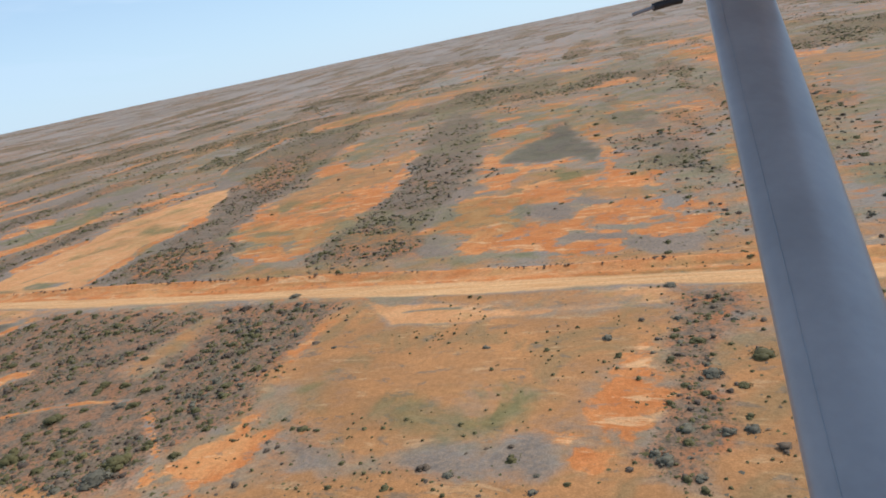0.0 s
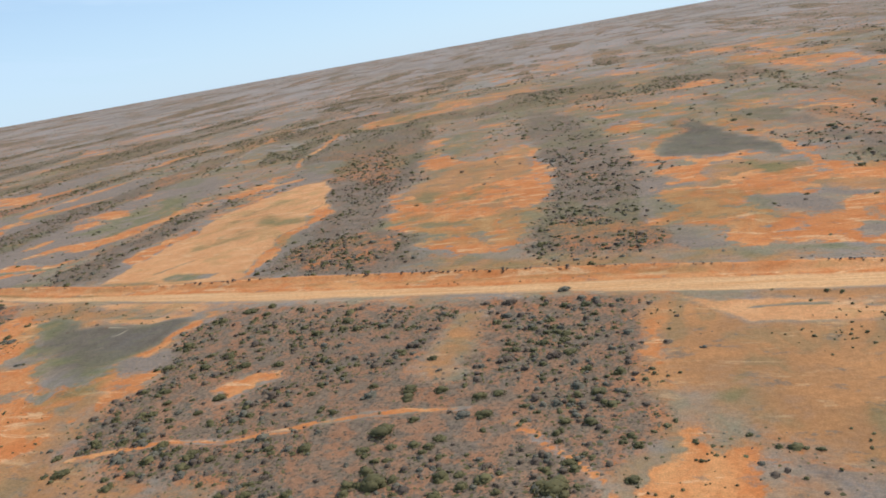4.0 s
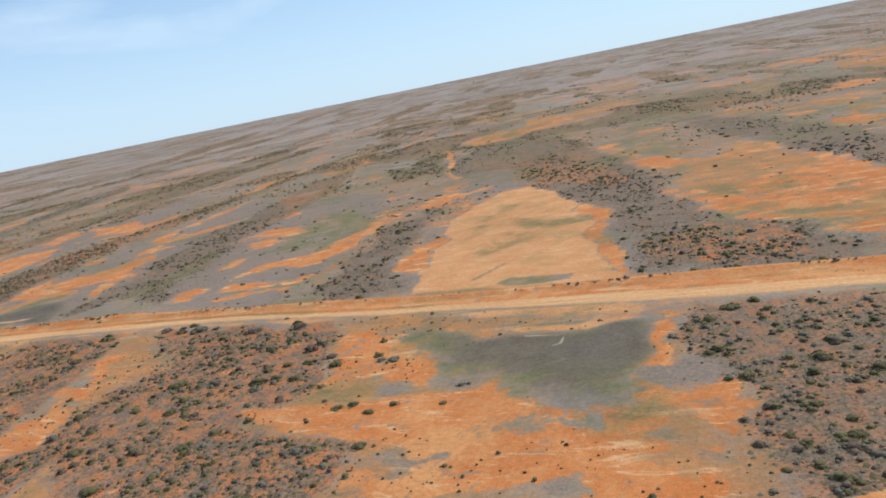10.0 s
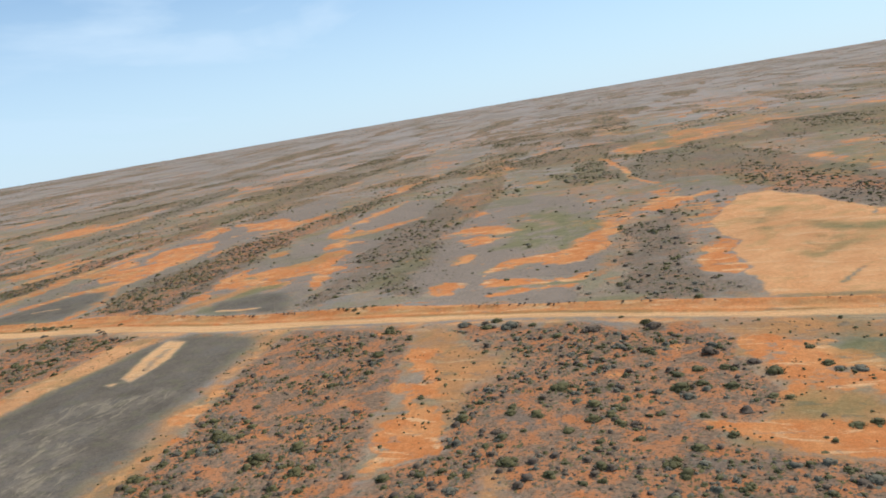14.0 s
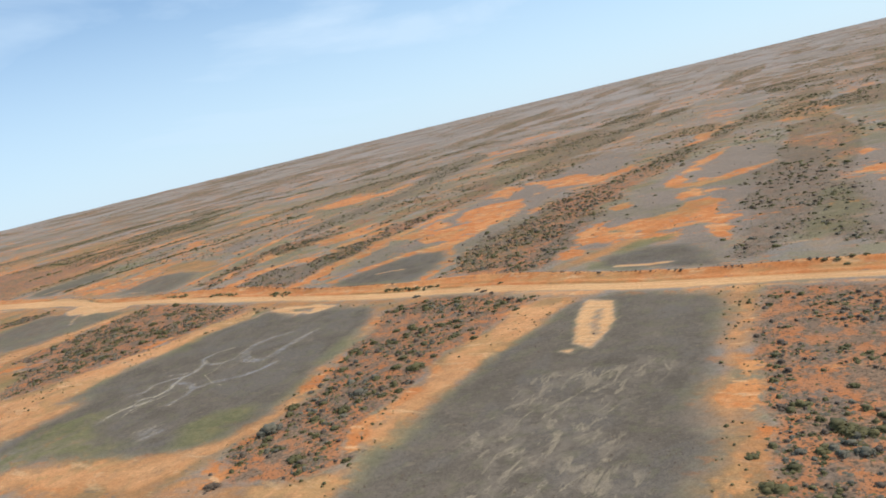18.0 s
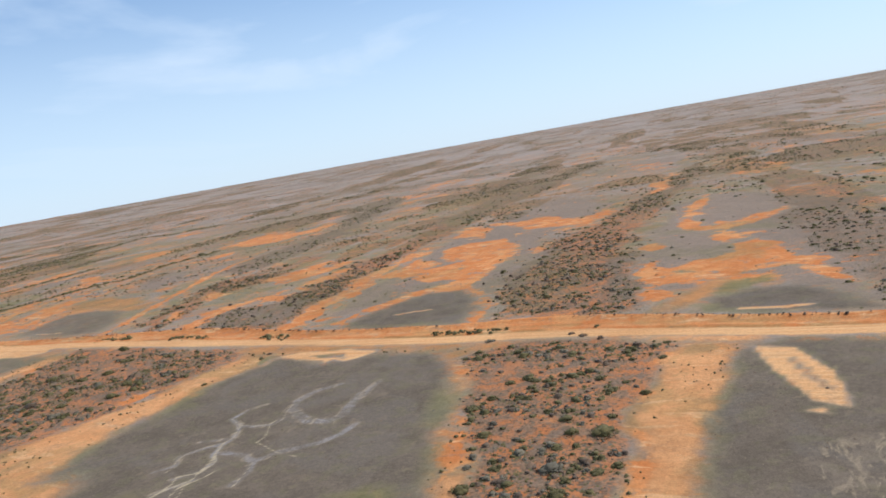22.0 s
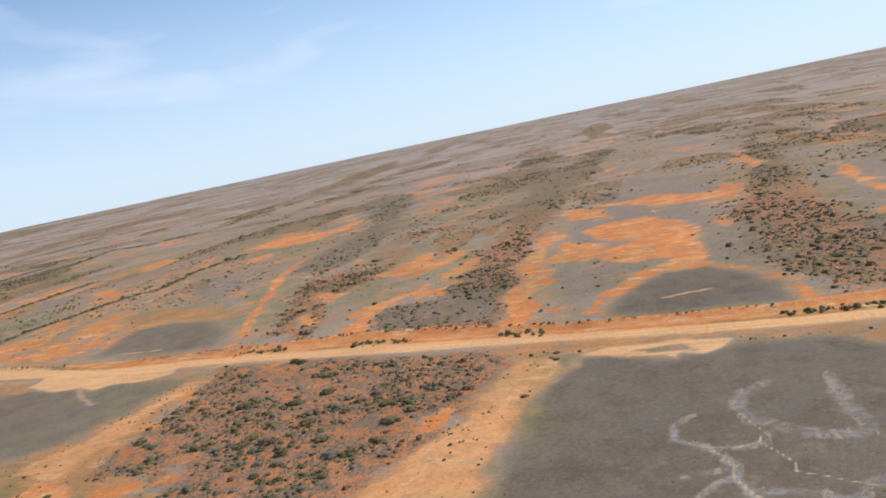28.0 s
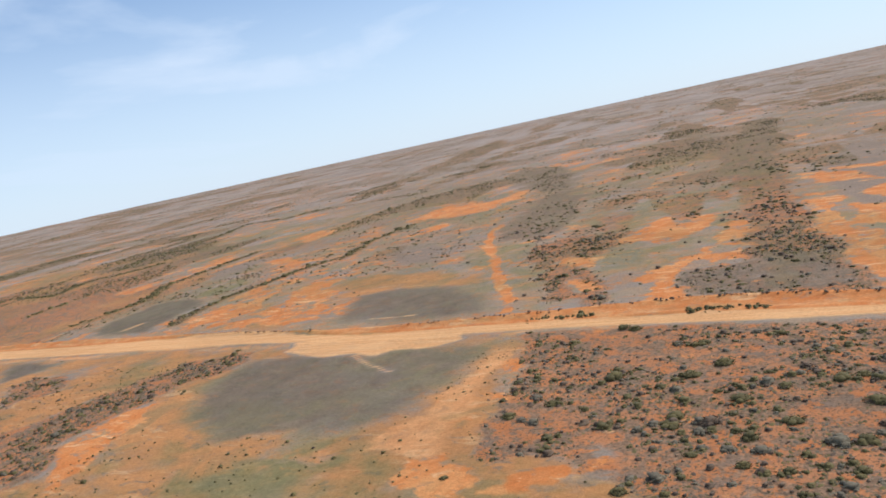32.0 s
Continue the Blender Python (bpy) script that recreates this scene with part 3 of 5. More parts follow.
# bare fingers and grey flats between the scrub bands
patch('slate', [(-513, 281), (-548, 422), (-561, 509), (-520, 514), (-464, 437), (-442, 344), (-428, 302), (-426, 222), (-475, 231), (-502, 253)])
patch('green', [(-503, 403), (-492, 445), (-458, 397), (-444, 345), (-449, 320), (-469, 312), (-494, 343)])
patch('orange', [(-537, 384), (-529, 400), (-510, 397), (-491, 373), (-504, 368), (-519, 372), (-531, 373)])
patch('orange', [(-523, 355), (-512, 367), (-494, 358), (-501, 341), (-515, 344)])
patch('orange', [(-505, 306), (-502, 325), (-495, 327), (-492, 299), (-500, 296)])
patch('orange', [(-485, 278), (-482, 294), (-474, 300), (-468, 301), (-460, 307), (-448, 315), (-440, 320), (-434, 306), (-435, 288), (-446, 285), (-458, 287), (-466, 286), (-473, 283), (-480, 276)])
patch('orange', [(-475, 258), (-463, 268), (-448, 270), (-436, 268), (-427, 272), (-427, 249), (-438, 247), (-454, 253), (-465, 254), (-472, 253)])
patch('orange', [(-495, 258), (-494, 269), (-481, 261), (-480, 246), (-491, 249)])
patch('orange', [(-471, 246), (-456, 254), (-435, 253), (-433, 248), (-452, 239), (-467, 238)])
patch('orange', [(-450, 338), (-443, 371), (-437, 340), (-434, 311), (-440, 320)])
patch('slate', [(-458, 279), (-446, 283), (-431, 286), (-427, 272), (-437, 269), (-454, 271)])
streak('weed', 3, [(-462, 252), (-443, 256), (-432, 256)])
patch('orange', [(-609, 541), (-601, 546), (-564, 534), (-551, 499), (-586, 499)])
patch('orange', [(-650, 699), (-669, 802), (-639, 784), (-616, 677), (-625, 654)])
patch('orange', [(-550, 585), (-536, 597), (-531, 550)])
patch('orange', [(-559, 447), (-550, 468), (-527, 443), (-543, 428)])
patch('grey_scrub', [(-570, 305), (-587, 358), (-605, 428), (-612, 488), (-598, 508), (-579, 514), (-564, 490), (-552, 425), (-533, 354), (-516, 301), (-498, 252), (-507, 248), (-525, 261), (-536, 257), (-540, 251), (-544, 237), (-554, 247)])
patch('moss', [(-541, 258), (-536, 291), (-538, 344), (-518, 302), (-505, 262), (-517, 258)])
patch('slate', [(-573, 306), (-589, 359), (-608, 429), (-610, 476), (-584, 384), (-559, 300), (-554, 271)])
# the long scrub ridge and the ponds of grey clay beside it
patch('slate', [(-631, 254), (-647, 324), (-654, 396), (-663, 525), (-646, 568), (-609, 533), (-584, 389), (-571, 317), (-551, 251), (-552, 232)])
patch('orange', [(-635, 289), (-645, 323), (-642, 340), (-625, 316), (-619, 325), (-604, 331), (-589, 314), (-580, 300), (-589, 294), (-601, 288), (-614, 283), (-628, 287)])
patch('orange', [(-634, 275), (-630, 282), (-615, 274), (-610, 253), (-618, 247), (-628, 265)])
patch('tan', [(-620, 241), (-615, 274), (-607, 290), (-593, 295), (-579, 281), (-582, 270), (-600, 262), (-605, 238)])
patch('orange', [(-653, 365), (-654, 396), (-641, 366), (-642, 340)])
patch('orange', [(-609, 358), (-598, 367), (-584, 347), (-576, 309), (-561, 276), (-555, 259), (-561, 264), (-574, 288), (-584, 307), (-599, 329)])
patch('orange', [(-646, 426), (-654, 493), (-653, 559), (-640, 577), (-644, 510), (-638, 449), (-626, 422), (-612, 432), (-594, 460), (-590, 446), (-604, 409), (-617, 400), (-598, 374), (-610, 366), (-625, 396), (-636, 411)])
patch('slate', [(-636, 448), (-642, 535), (-627, 536), (-608, 482), (-616, 435), (-627, 429)])
patch('slate', [(-632, 355), (-623, 365), (-608, 344), (-610, 327), (-625, 330)])
patch('green', [(-605, 272), (-600, 297), (-586, 297), (-581, 282), (-591, 268), (-601, 259)])
patch('clay', [(-604, 241), (-603, 259), (-589, 272), (-575, 272), (-561, 257), (-553, 238), (-577, 238)])
streak('pale', 3, [(-592, 242), (-578, 243), (-571, 245)])
patch('orange', [(-584, 510), (-568, 522), (-550, 517), (-554, 482), (-574, 489)])
patch('orange', [(-652, 750), (-647, 858), (-598, 658), (-630, 676)])
patch('scrub', [(-687, 252), (-702, 297), (-707, 345), (-713, 408), (-704, 460), (-704, 530), (-699, 600), (-709, 749), (-710, 890), (-689, 828), (-678, 631), (-674, 562), (-673, 484), (-671, 440), (-656, 352), (-640, 290), (-626, 249), (-640, 240)])
patch('grey_scrub', [(-707, 309), (-708, 348), (-713, 408), (-698, 392), (-691, 327), (-686, 274)])
patch('grey_scrub', [(-660, 317), (-667, 386), (-647, 324), (-636, 271), (-640, 264)])
patch('slate', [(-765, 261), (-779, 305), (-785, 344), (-800, 412), (-814, 501), (-815, 581), (-791, 663), (-724, 574), (-728, 474), (-722, 412), (-704, 332), (-697, 285), (-682, 248)])
patch('orange', [(-800, 348), (-802, 371), (-796, 390), (-771, 376), (-768, 352), (-780, 336)])
patch('orange', [(-793, 418), (-786, 443), (-765, 442), (-731, 416), (-732, 384), (-726, 352), (-723, 325), (-718, 301), (-732, 316), (-750, 361), (-773, 384)])
patch('orange', [(-834, 512), (-824, 531), (-790, 499), (-788, 464), (-808, 479)])
patch('orange', [(-811, 536), (-773, 539), (-727, 508), (-714, 538), (-708, 484), (-739, 480), (-781, 501)])
patch('orange', [(-854, 608), (-834, 626), (-822, 586)])
patch('orange', [(-713, 667), (-716, 757), (-721, 843), (-704, 719), (-695, 612)])
patch('orange', [(-770, 356), (-761, 367), (-738, 343), (-739, 324), (-753, 332)])
patch('orange', [(-761, 243), (-762, 275), (-755, 294), (-739, 312), (-724, 314), (-700, 286), (-688, 261), (-683, 238), (-713, 234), (-747, 239)])
patch('clay', [(-749, 243), (-751, 263), (-747, 282), (-738, 297), (-720, 299), (-710, 288), (-698, 263), (-692, 240), (-715, 237)])
streak('pale', 2, [(-734, 259), (-719, 264)])
patch('slate', [(-773, 267), (-782, 294), (-785, 337), (-759, 323), (-758, 300), (-758, 274)])
# western bands
patch('scrub', [(-809, 240), (-823, 282), (-846, 330), (-845, 366), (-853, 430), (-860, 492), (-890, 592), (-905, 749), (-909, 907), (-929, 1162), (-887, 1172), (-866, 900), (-854, 650), (-833, 514), (-823, 426), (-812, 374), (-818, 351), (-804, 301), (-795, 256), (-788, 228)])
patch('moss', [(-853, 430), (-890, 592), (-905, 749), (-909, 907), (-857, 621), (-839, 476)])
patch('grey_scrub', [(-1219, 951), (-1227, 1044), (-1115, 921), (-1042, 736), (-1001, 603), (-964, 504), (-962, 463), (-955, 424), (-960, 396), (-993, 428), (-1014, 494), (-1032, 573), (-1039, 633)])
patch('scrub', [(-906, 267), (-920, 298), (-933, 333), (-960, 382), (-948, 391), (-926, 394), (-904, 397), (-896, 366), (-907, 358), (-913, 337), (-898, 300), (-883, 269), (-878, 252)])
patch('grey_scrub', [(-856, 260), (-861, 287), (-849, 291), (-831, 303), (-812, 295), (-802, 259), (-824, 258), (-839, 248)])
patch('orange', [(-900, 381), (-903, 412), (-888, 435), (-872, 443), (-862, 403), (-864, 376), (-878, 357)])
patch('orange', [(-858, 250), (-866, 280), (-870, 299), (-864, 312), (-859, 315), (-856, 290), (-850, 259), (-848, 246)])
patch('orange', [(-897, 273), (-908, 294), (-905, 298), (-889, 275)])
patch('orange', [(-923, 330), (-922, 347), (-909, 335), (-902, 311)])
patch('orange', [(-786, 233), (-797, 281), (-798, 308), (-792, 315), (-789, 286), (-785, 253), (-781, 232)])
streak('runnel', 6, [(-919, 254), (-938, 294), (-964, 346), (-990, 396), (-1017, 458), (-1021, 488)])
patch('pan', [(-1023, 332), (-1016, 344), (-996, 340), (-995, 328)])
patch('orange', [(-1173, 615), (-1168, 669), (-1100, 650), (-1090, 706), (-1061, 650), (-1079, 593), (-1124, 584)])
patch('orange', [(-1097, 511), (-1101, 546), (-1080, 512)])
patch('tan', [(-1045, 316), (-1016, 329), (-987, 330), (-967, 334), (-952, 307), (-974, 304), (-996, 296)])
patch('tan', [(-1068, 252), (-1066, 271), (-1059, 294), (-1039, 266), (-1035, 244)])
patch('orange', [(-1083, 394), (-1073, 421), (-1048, 394), (-1064, 379)])
patch('orange', [(-901, 375), (-892, 401), (-882, 409), (-871, 434), (-866, 384), (-873, 361), (-890, 363)])
patch('orange', [(-866, 244), (-866, 269), (-873, 279), (-870, 295), (-862, 301), (-859, 274), (-856, 242)])
patch('grey_scrub', [(-848, 249), (-851, 288), (-839, 292), (-823, 285), (-811, 272), (-821, 254), (-837, 246)])
patch('hollow', [(-1212, 282), (-1221, 310), (-1230, 344), (-1194, 348), (-1159, 332), (-1154, 296), (-1143, 266), (-1181, 265)])
streak('pale', 1.5, [(-1176, 276), (-1177, 289), (-1175, 300)])
streak('runnel', 3, [(-1137, 266), (-1148, 299), (-1153, 336)])
patch('green', [(-1194, 348), (-1225, 386), (-1217, 408), (-1170, 384), (-1158, 345)])
patch('slate', [(-1229, 396), (-1267, 443), (-1277, 487), (-1252, 498), (-1229, 438)])
patch('slate', [(-1093, 454), (-1058, 446), (-1018, 380), (-1041, 382)])
patch('silt', [(-1010, 257), (-1024, 287), (-1026, 308), (-1002, 318), (-971, 313), (-943, 285), (-928, 252), (-960, 254), (-985, 255)])
patch('tan', [(-1069, 332), (-1044, 356), (-997, 345), (-970, 335), (-984, 323), (-1036, 322)])
streak('pale', 1.5, [(-988, 259), (-969, 259), (-963, 260)])
patch('orange', [(-1050, 282), (-1044, 292), (-1032, 287), (-1028, 274)])
patch('orange', [(-1076, 313), (-1094, 346), (-1083, 352), (-1058, 312)])
patch('orange', [(-1101, 395), (-1108, 417), (-1073, 399), (-1081, 381)])
patch('orange', [(-1293, 584), (-1308, 640), (-1265, 630), (-1251, 552)])
patch('orange', [(-1247, 470), (-1230, 488), (-1156, 440), (-1182, 428)])
patch('orange', [(-1568, 523), (-1571, 554), (-1523, 498)])
patch('orange', [(-1353, 413), (-1350, 434), (-1335, 441), (-1315, 395)])
streak('runnel', 4, [(-924, 263), (-950, 317), (-970, 360), (-1002, 410)])
streak('thicket', 8, [(-1260, 311), (-1258, 337), (-1256, 365), (-1296, 426), (-1296, 458), (-1301, 497), (-1306, 540)])
streak('thicket', 7, [(-1137, 282), (-1151, 324), (-1152, 350), (-1148, 373), (-1146, 399), (-1139, 430), (-1131, 448), (-1148, 501), (-1147, 535), (-1146, 571)])
streak('thicket', 7, [(-1557, 456), (-1482, 445), (-1523, 512), (-1487, 528), (-1468, 566)])
streak('thicket', 6, [(-1384, 351), (-1388, 384), (-1401, 431)])
streak('thicket', 7, [(-1574, 703), (-1578, 759), (-1654, 908), (-1551, 886), (-1517, 958)])
streak('thicket', 7, [(-1538, 568), (-1594, 664), (-1535, 667)])
streak('thicket', 8, [(-2288, 902), (-2278, 997), (-2053, 991), (-2028, 1115)])
# the near side of the road
patch('brown_scrub', [(-267, 139), (-266, 151), (-274, 173), (-280, 194), (-252, 199), (-209, 196), (-182, 195), (-157, 196), (-137, 189), (-136, 170), (-132, 153), (-137, 141), (-130, 125), (-129, 113), (-132, 105), (-128, 96), (-198, 90)])
patch('tan', [(-132, 153), (-132, 178), (-120, 186), (-94, 183), (-64, 177), (-43, 171), (-40, 159), (-42, 146), (-44, 134), (-50, 122), (-59, 115), (-72, 116), (-82, 108), (-88, 107), (-98, 113), (-109, 121), (-121, 135)])
patch('slate', [(-110, 112), (-102, 113), (-89, 104), (-78, 104), (-70, 111), (-61, 113), (-51, 116), (-48, 103), (-103, 98)])
patch('brown_scrub', [(-38, 184), (-20, 184), (-28, 105), (-33, 105), (-37, 116), (-33, 130), (-34, 153)])
patch('drift', [(-44, 148), (-37, 156), (-34, 148), (-33, 130), (-36, 118), (-42, 119), (-44, 126), (-42, 134)])
patch('drift', [(-49, 116), (-45, 118), (-38, 115), (-40, 108), (-46, 109)])
patch('drift', [(-128, 98), (-130, 103), (-126, 109), (-124, 114), (-122, 120), (-119, 123), (-116, 114), (-109, 110), (-105, 100), (-114, 97)])
patch('drift', [(-141, 153), (-136, 163), (-132, 170), (-127, 156), (-130, 146)])
patch('green', [(-76, 137), (-69, 139), (-59, 135), (-60, 122), (-68, 116), (-74, 122)])
patch('green', [(-118, 135), (-114, 140), (-105, 130), (-102, 121), (-108, 123)])
patch('moss', [(-93, 126), (-86, 130), (-80, 124), (-85, 119)])
patch('pan', [(-129, 188), (-94, 185), (-65, 184), (-43, 186), (-40, 177), (-57, 173), (-91, 171), (-113, 172)])
streak('weed', 1.6, [(-112, 180), (-103, 181), (-93, 181)])
streak('weed', 1.4, [(-85, 179), (-77, 179)])
streak('runnel', 1.9, [(-128, 96), (-135, 105), (-146, 115), (-158, 123), (-170, 123), (-185, 120), (-204, 115), (-224, 109)])
patch('brown_scrub', [(-273, 177), (-268, 190), (-232, 194), (-199, 192), (-166, 195), (-159, 104), (-254, 98), (-258, 114), (-260, 124), (-262, 143), (-268, 161)])
patch('tan', [(-330, 136), (-337, 166), (-358, 187), (-371, 210), (-280, 192), (-272, 161), (-271, 147), (-270, 134), (-269, 124), (-262, 101), (-275, 96), (-298, 113)])
patch('slate', [(-277, 146), (-271, 157), (-262, 157), (-260, 140)])
patch('slate', [(-354, 159), (-348, 162), (-339, 166), (-334, 158), (-334, 146)])
patch('slate', [(-307, 112), (-298, 118), (-290, 113), (-296, 109)])
patch('tan', [(-186, 148), (-185, 182), (-180, 181), (-177, 151), (-184, 145)])
patch('drift', [(-388, 144), (-376, 148), (-354, 143), (-334, 139), (-318, 135), (-312, 128), (-331, 126), (-343, 120), (-364, 126)])
patch('drift', [(-341, 109), (-325, 112), (-292, 106), (-295, 101), (-311, 94), (-326, 97)])
patch('drift', [(-346, 146), (-355, 167), (-358, 187), (-351, 191), (-337, 166), (-332, 146)])
patch('drift', [(-269, 124), (-270, 134), (-263, 143), (-261, 132), (-264, 121)])
patch('drift', [(-270, 116), (-267, 118), (-266, 107), (-267, 103)])
patch('drift', [(-236, 134), (-224, 140), (-222, 138), (-229, 130)])
patch('hollow', [(-352, 186), (-321, 180), (-290, 180), (-281, 178), (-276, 161), (-282, 151), (-282, 141), (-285, 135), (-298, 135), (-311, 149), (-332, 166)])
patch('green', [(-302, 135), (-311, 149), (-302, 156), (-285, 144), (-283, 135), (-275, 123), (-273, 116), (-274, 113), (-283, 113), (-292, 115), (-292, 123)])
patch('green', [(-354, 191), (-356, 200), (-339, 197), (-337, 189)])
patch('pan', [(-332, 189), (-307, 193), (-293, 198), (-280, 192), (-285, 180), (-308, 181)])
patch('weed', [(-328, 187), (-321, 190), (-314, 186)])
streak('runnel', 1.9, [(-250, 100), (-240, 104), (-230, 110), (-215, 113), (-203, 118), (-191, 123), (-179, 126), (-169, 128)])
patch('scrub', [(-522, 176), (-536, 209), (-485, 211), (-469, 182), (-462, 164), (-451, 144), (-456, 134), (-440, 116), (-448, 109)])
patch('tan', [(-464, 191), (-434, 191), (-426, 171), (-434, 160), (-433, 146)])
patch('scrub', [(-467, 208), (-386, 206), (-373, 189), (-370, 171), (-364, 155), (-365, 140), (-373, 140), (-369, 131), (-358, 123), (-343, 120), (-338, 124), (-332, 117), (-335, 105), (-336, 98), (-352, 96), (-396, 96), (-410, 104), (-420, 124), (-426, 148), (-429, 176)])
patch('slate', [(-448, 109), (-438, 116), (-415, 106), (-414, 95), (-432, 95)])
patch('tan', [(-363, 191), (-349, 180), (-332, 158), (-316, 149), (-311, 137), (-300, 126), (-293, 114), (-288, 110), (-286, 97), (-333, 96), (-334, 120), (-348, 153)])
patch('drift', [(-471, 187), (-469, 197), (-454, 189), (-449, 175), (-438, 150), (-435, 139), (-429, 130), (-430, 119), (-440, 111), (-450, 114), (-452, 131), (-453, 137), (-448, 147), (-456, 159)])
patch('drift', [(-370, 137), (-357, 137), (-346, 134), (-345, 126), (-352, 124), (-365, 128)])
patch('drift', [(-373, 189), (-368, 195), (-360, 186), (-355, 161), (-361, 155), (-368, 167)])
patch('drift', [(-336, 107), (-335, 113), (-330, 115), (-324, 111), (-326, 107), (-332, 105)])
patch('drift', [(-343, 135), (-330, 136), (-319, 144), (-309, 140), (-306, 134), (-311, 127), (-322, 123), (-334, 125)])
patch('drift', [(-338, 98), (-322, 102), (-308, 102), (-308, 98), (-321, 96), (-335, 96)])
patch('drift', [(-306, 118), (-301, 122), (-296, 110), (-288, 105), (-286, 97), (-295, 97), (-304, 107), (-310, 102), (-313, 110)])
patch('slate', [(-346, 150), (-343, 156), (-335, 152), (-335, 140), (-342, 140)])
patch('slate', [(-328, 117), (-320, 121), (-309, 120), (-309, 110), (-319, 111)])
patch('slate', [(-301, 103), (-296, 106), (-294, 102), (-298, 99)])
patch('drift', [(-384, 143), (-354, 136), (-341, 144), (-321, 143), (-312, 152), (-291, 141), (-283, 135), (-274, 119), (-278, 114), (-268, 102), (-329, 98), (-328, 110), (-313, 118), (-329, 120), (-351, 123)])
patch('drift', [(-356, 158), (-371, 186), (-378, 197), (-340, 192), (-322, 172), (-305, 151), (-321, 148), (-333, 149)])
patch('drift', [(-283, 147), (-275, 153), (-275, 184), (-277, 199), (-284, 190), (-282, 176), (-280, 160), (-285, 141), (-278, 129), (-265, 125), (-272, 135)])
patch('slate', [(-283, 150), (-275, 152), (-261, 149), (-267, 142), (-275, 138)])
patch('slate', [(-301, 104), (-293, 107), (-290, 103), (-295, 100)])
patch('slate', [(-327, 149), (-327, 156), (-320, 152), (-322, 147)])
patch('hollow', [(-351, 184), (-325, 183), (-306, 179), (-286, 186), (-282, 164), (-283, 154), (-288, 147), (-288, 135), (-302, 141), (-314, 152), (-331, 164)])
patch('clay', [(-319, 180), (-301, 177), (-287, 185), (-284, 168), (-287, 158), (-304, 162)])
patch('green', [(-312, 152), (-294, 146), (-284, 142), (-275, 120), (-283, 118), (-294, 129)])
patch('green', [(-354, 188), (-329, 177), (-316, 163), (-314, 152), (-332, 166)])
patch('pan', [(-333, 189), (-315, 195), (-297, 192), (-283, 186), (-308, 183), (-328, 185)])
streak('weed', 2.5, [(-359, 196), (-352, 199), (-335, 192)])
streak('weed', 2, [(-328, 188), (-310, 186), (-302, 186)])
streak('crust', 0.8, [(-315, 178), (-305, 177), (-304, 171), (-306, 170)])
patch('scrub', [(-533, 209), (-528, 211), (-477, 208), (-460, 159), (-452, 130), (-450, 112), (-418, 99), (-500, 87), (-502, 99), (-506, 115), (-512, 134), (-518, 155), (-524, 182)])
patch('scrub', [(-471, 197), (-417, 204), (-418, 99), (-438, 96), (-440, 113), (-430, 117), (-436, 145), (-445, 172)])
patch('tan', [(-476, 203), (-457, 199), (-435, 186), (-432, 170), (-441, 157), (-440, 135), (-446, 158), (-463, 174)])
patch('drift', [(-470, 192), (-460, 186), (-447, 164), (-446, 151), (-437, 142), (-435, 135), (-438, 125), (-432, 120), (-435, 115), (-446, 114), (-449, 120), (-444, 127), (-453, 130), (-452, 140), (-459, 155)])
patch('slate', [(-460, 166), (-458, 171), (-454, 164), (-456, 158)])
streak('slate', 1, [(-456, 138), (-448, 142)])
patch('track', [(-611, 79), (-594, 84), (-590, 98), (-598, 123), (-603, 151), (-605, 175), (-607, 204), (-591, 202), (-587, 179), (-590, 164), (-589, 142), (-583, 117), (-580, 99), (-575, 84), (-580, 76), (-599, 73)])
patch('track', [(-542, 205), (-533, 209), (-524, 182), (-518, 155), (-512, 134), (-506, 115), (-502, 99), (-498, 87), (-507, 86), (-513, 102), (-515, 117), (-522, 138), (-528, 164), (-535, 183)])
patch('drift', [(-511, 121), (-517, 148), (-519, 156), (-510, 138), (-504, 118), (-505, 109)])
patch('drift', [(-507, 96), (-507, 105), (-505, 103), (-502, 93)])
patch('clay', [(-583, 101), (-587, 120), (-593, 146), (-594, 169), (-592, 184), (-592, 199), (-577, 211), (-542, 205), (-532, 182), (-527, 156), (-520, 131), (-512, 112), (-513, 100), (-507, 86), (-577, 76), (-578, 86)])
patch('scrub', [(-632, 91), (-631, 101), (-635, 114), (-634, 130), (-651, 158), (-662, 180), (-666, 199), (-646, 210), (-613, 211), (-598, 200), (-603, 186), (-608, 176), (-608, 156), (-595, 127), (-590, 107), (-587, 95), (-597, 86), (-611, 79)])
patch('crust', [(-567, 103), (-562, 115), (-564, 134), (-556, 146), (-539, 147), (-531, 128), (-529, 111), (-521, 97), (-519, 84), (-551, 80), (-552, 94)])
patch('pale', [(-569, 164), (-578, 183), (-585, 204), (-573, 202), (-565, 184), (-562, 169), (-561, 161)])
streak('grey', 2.2, [(-566, 172), (-571, 183), (-574, 193)])
patch('pale', [(-571, 159), (-566, 162), (-565, 157)])
patch('scrub', [(-673, 201), (-664, 218), (-604, 206), (-606, 190), (-606, 170), (-603, 147), (-598, 122), (-595, 104), (-595, 99), (-626, 92), (-633, 98), (-631, 106), (-640, 134), (-648, 149), (-657, 172)])
patch('track', [(-604, 206), (-589, 201), (-587, 186), (-587, 168), (-587, 145), (-585, 130), (-585, 114), (-582, 103), (-593, 100), (-598, 119), (-603, 147), (-607, 175), (-609, 195)])
patch('drift', [(-596, 116), (-602, 145), (-600, 151), (-593, 128), (-590, 110), (-590, 100), (-594, 104)])
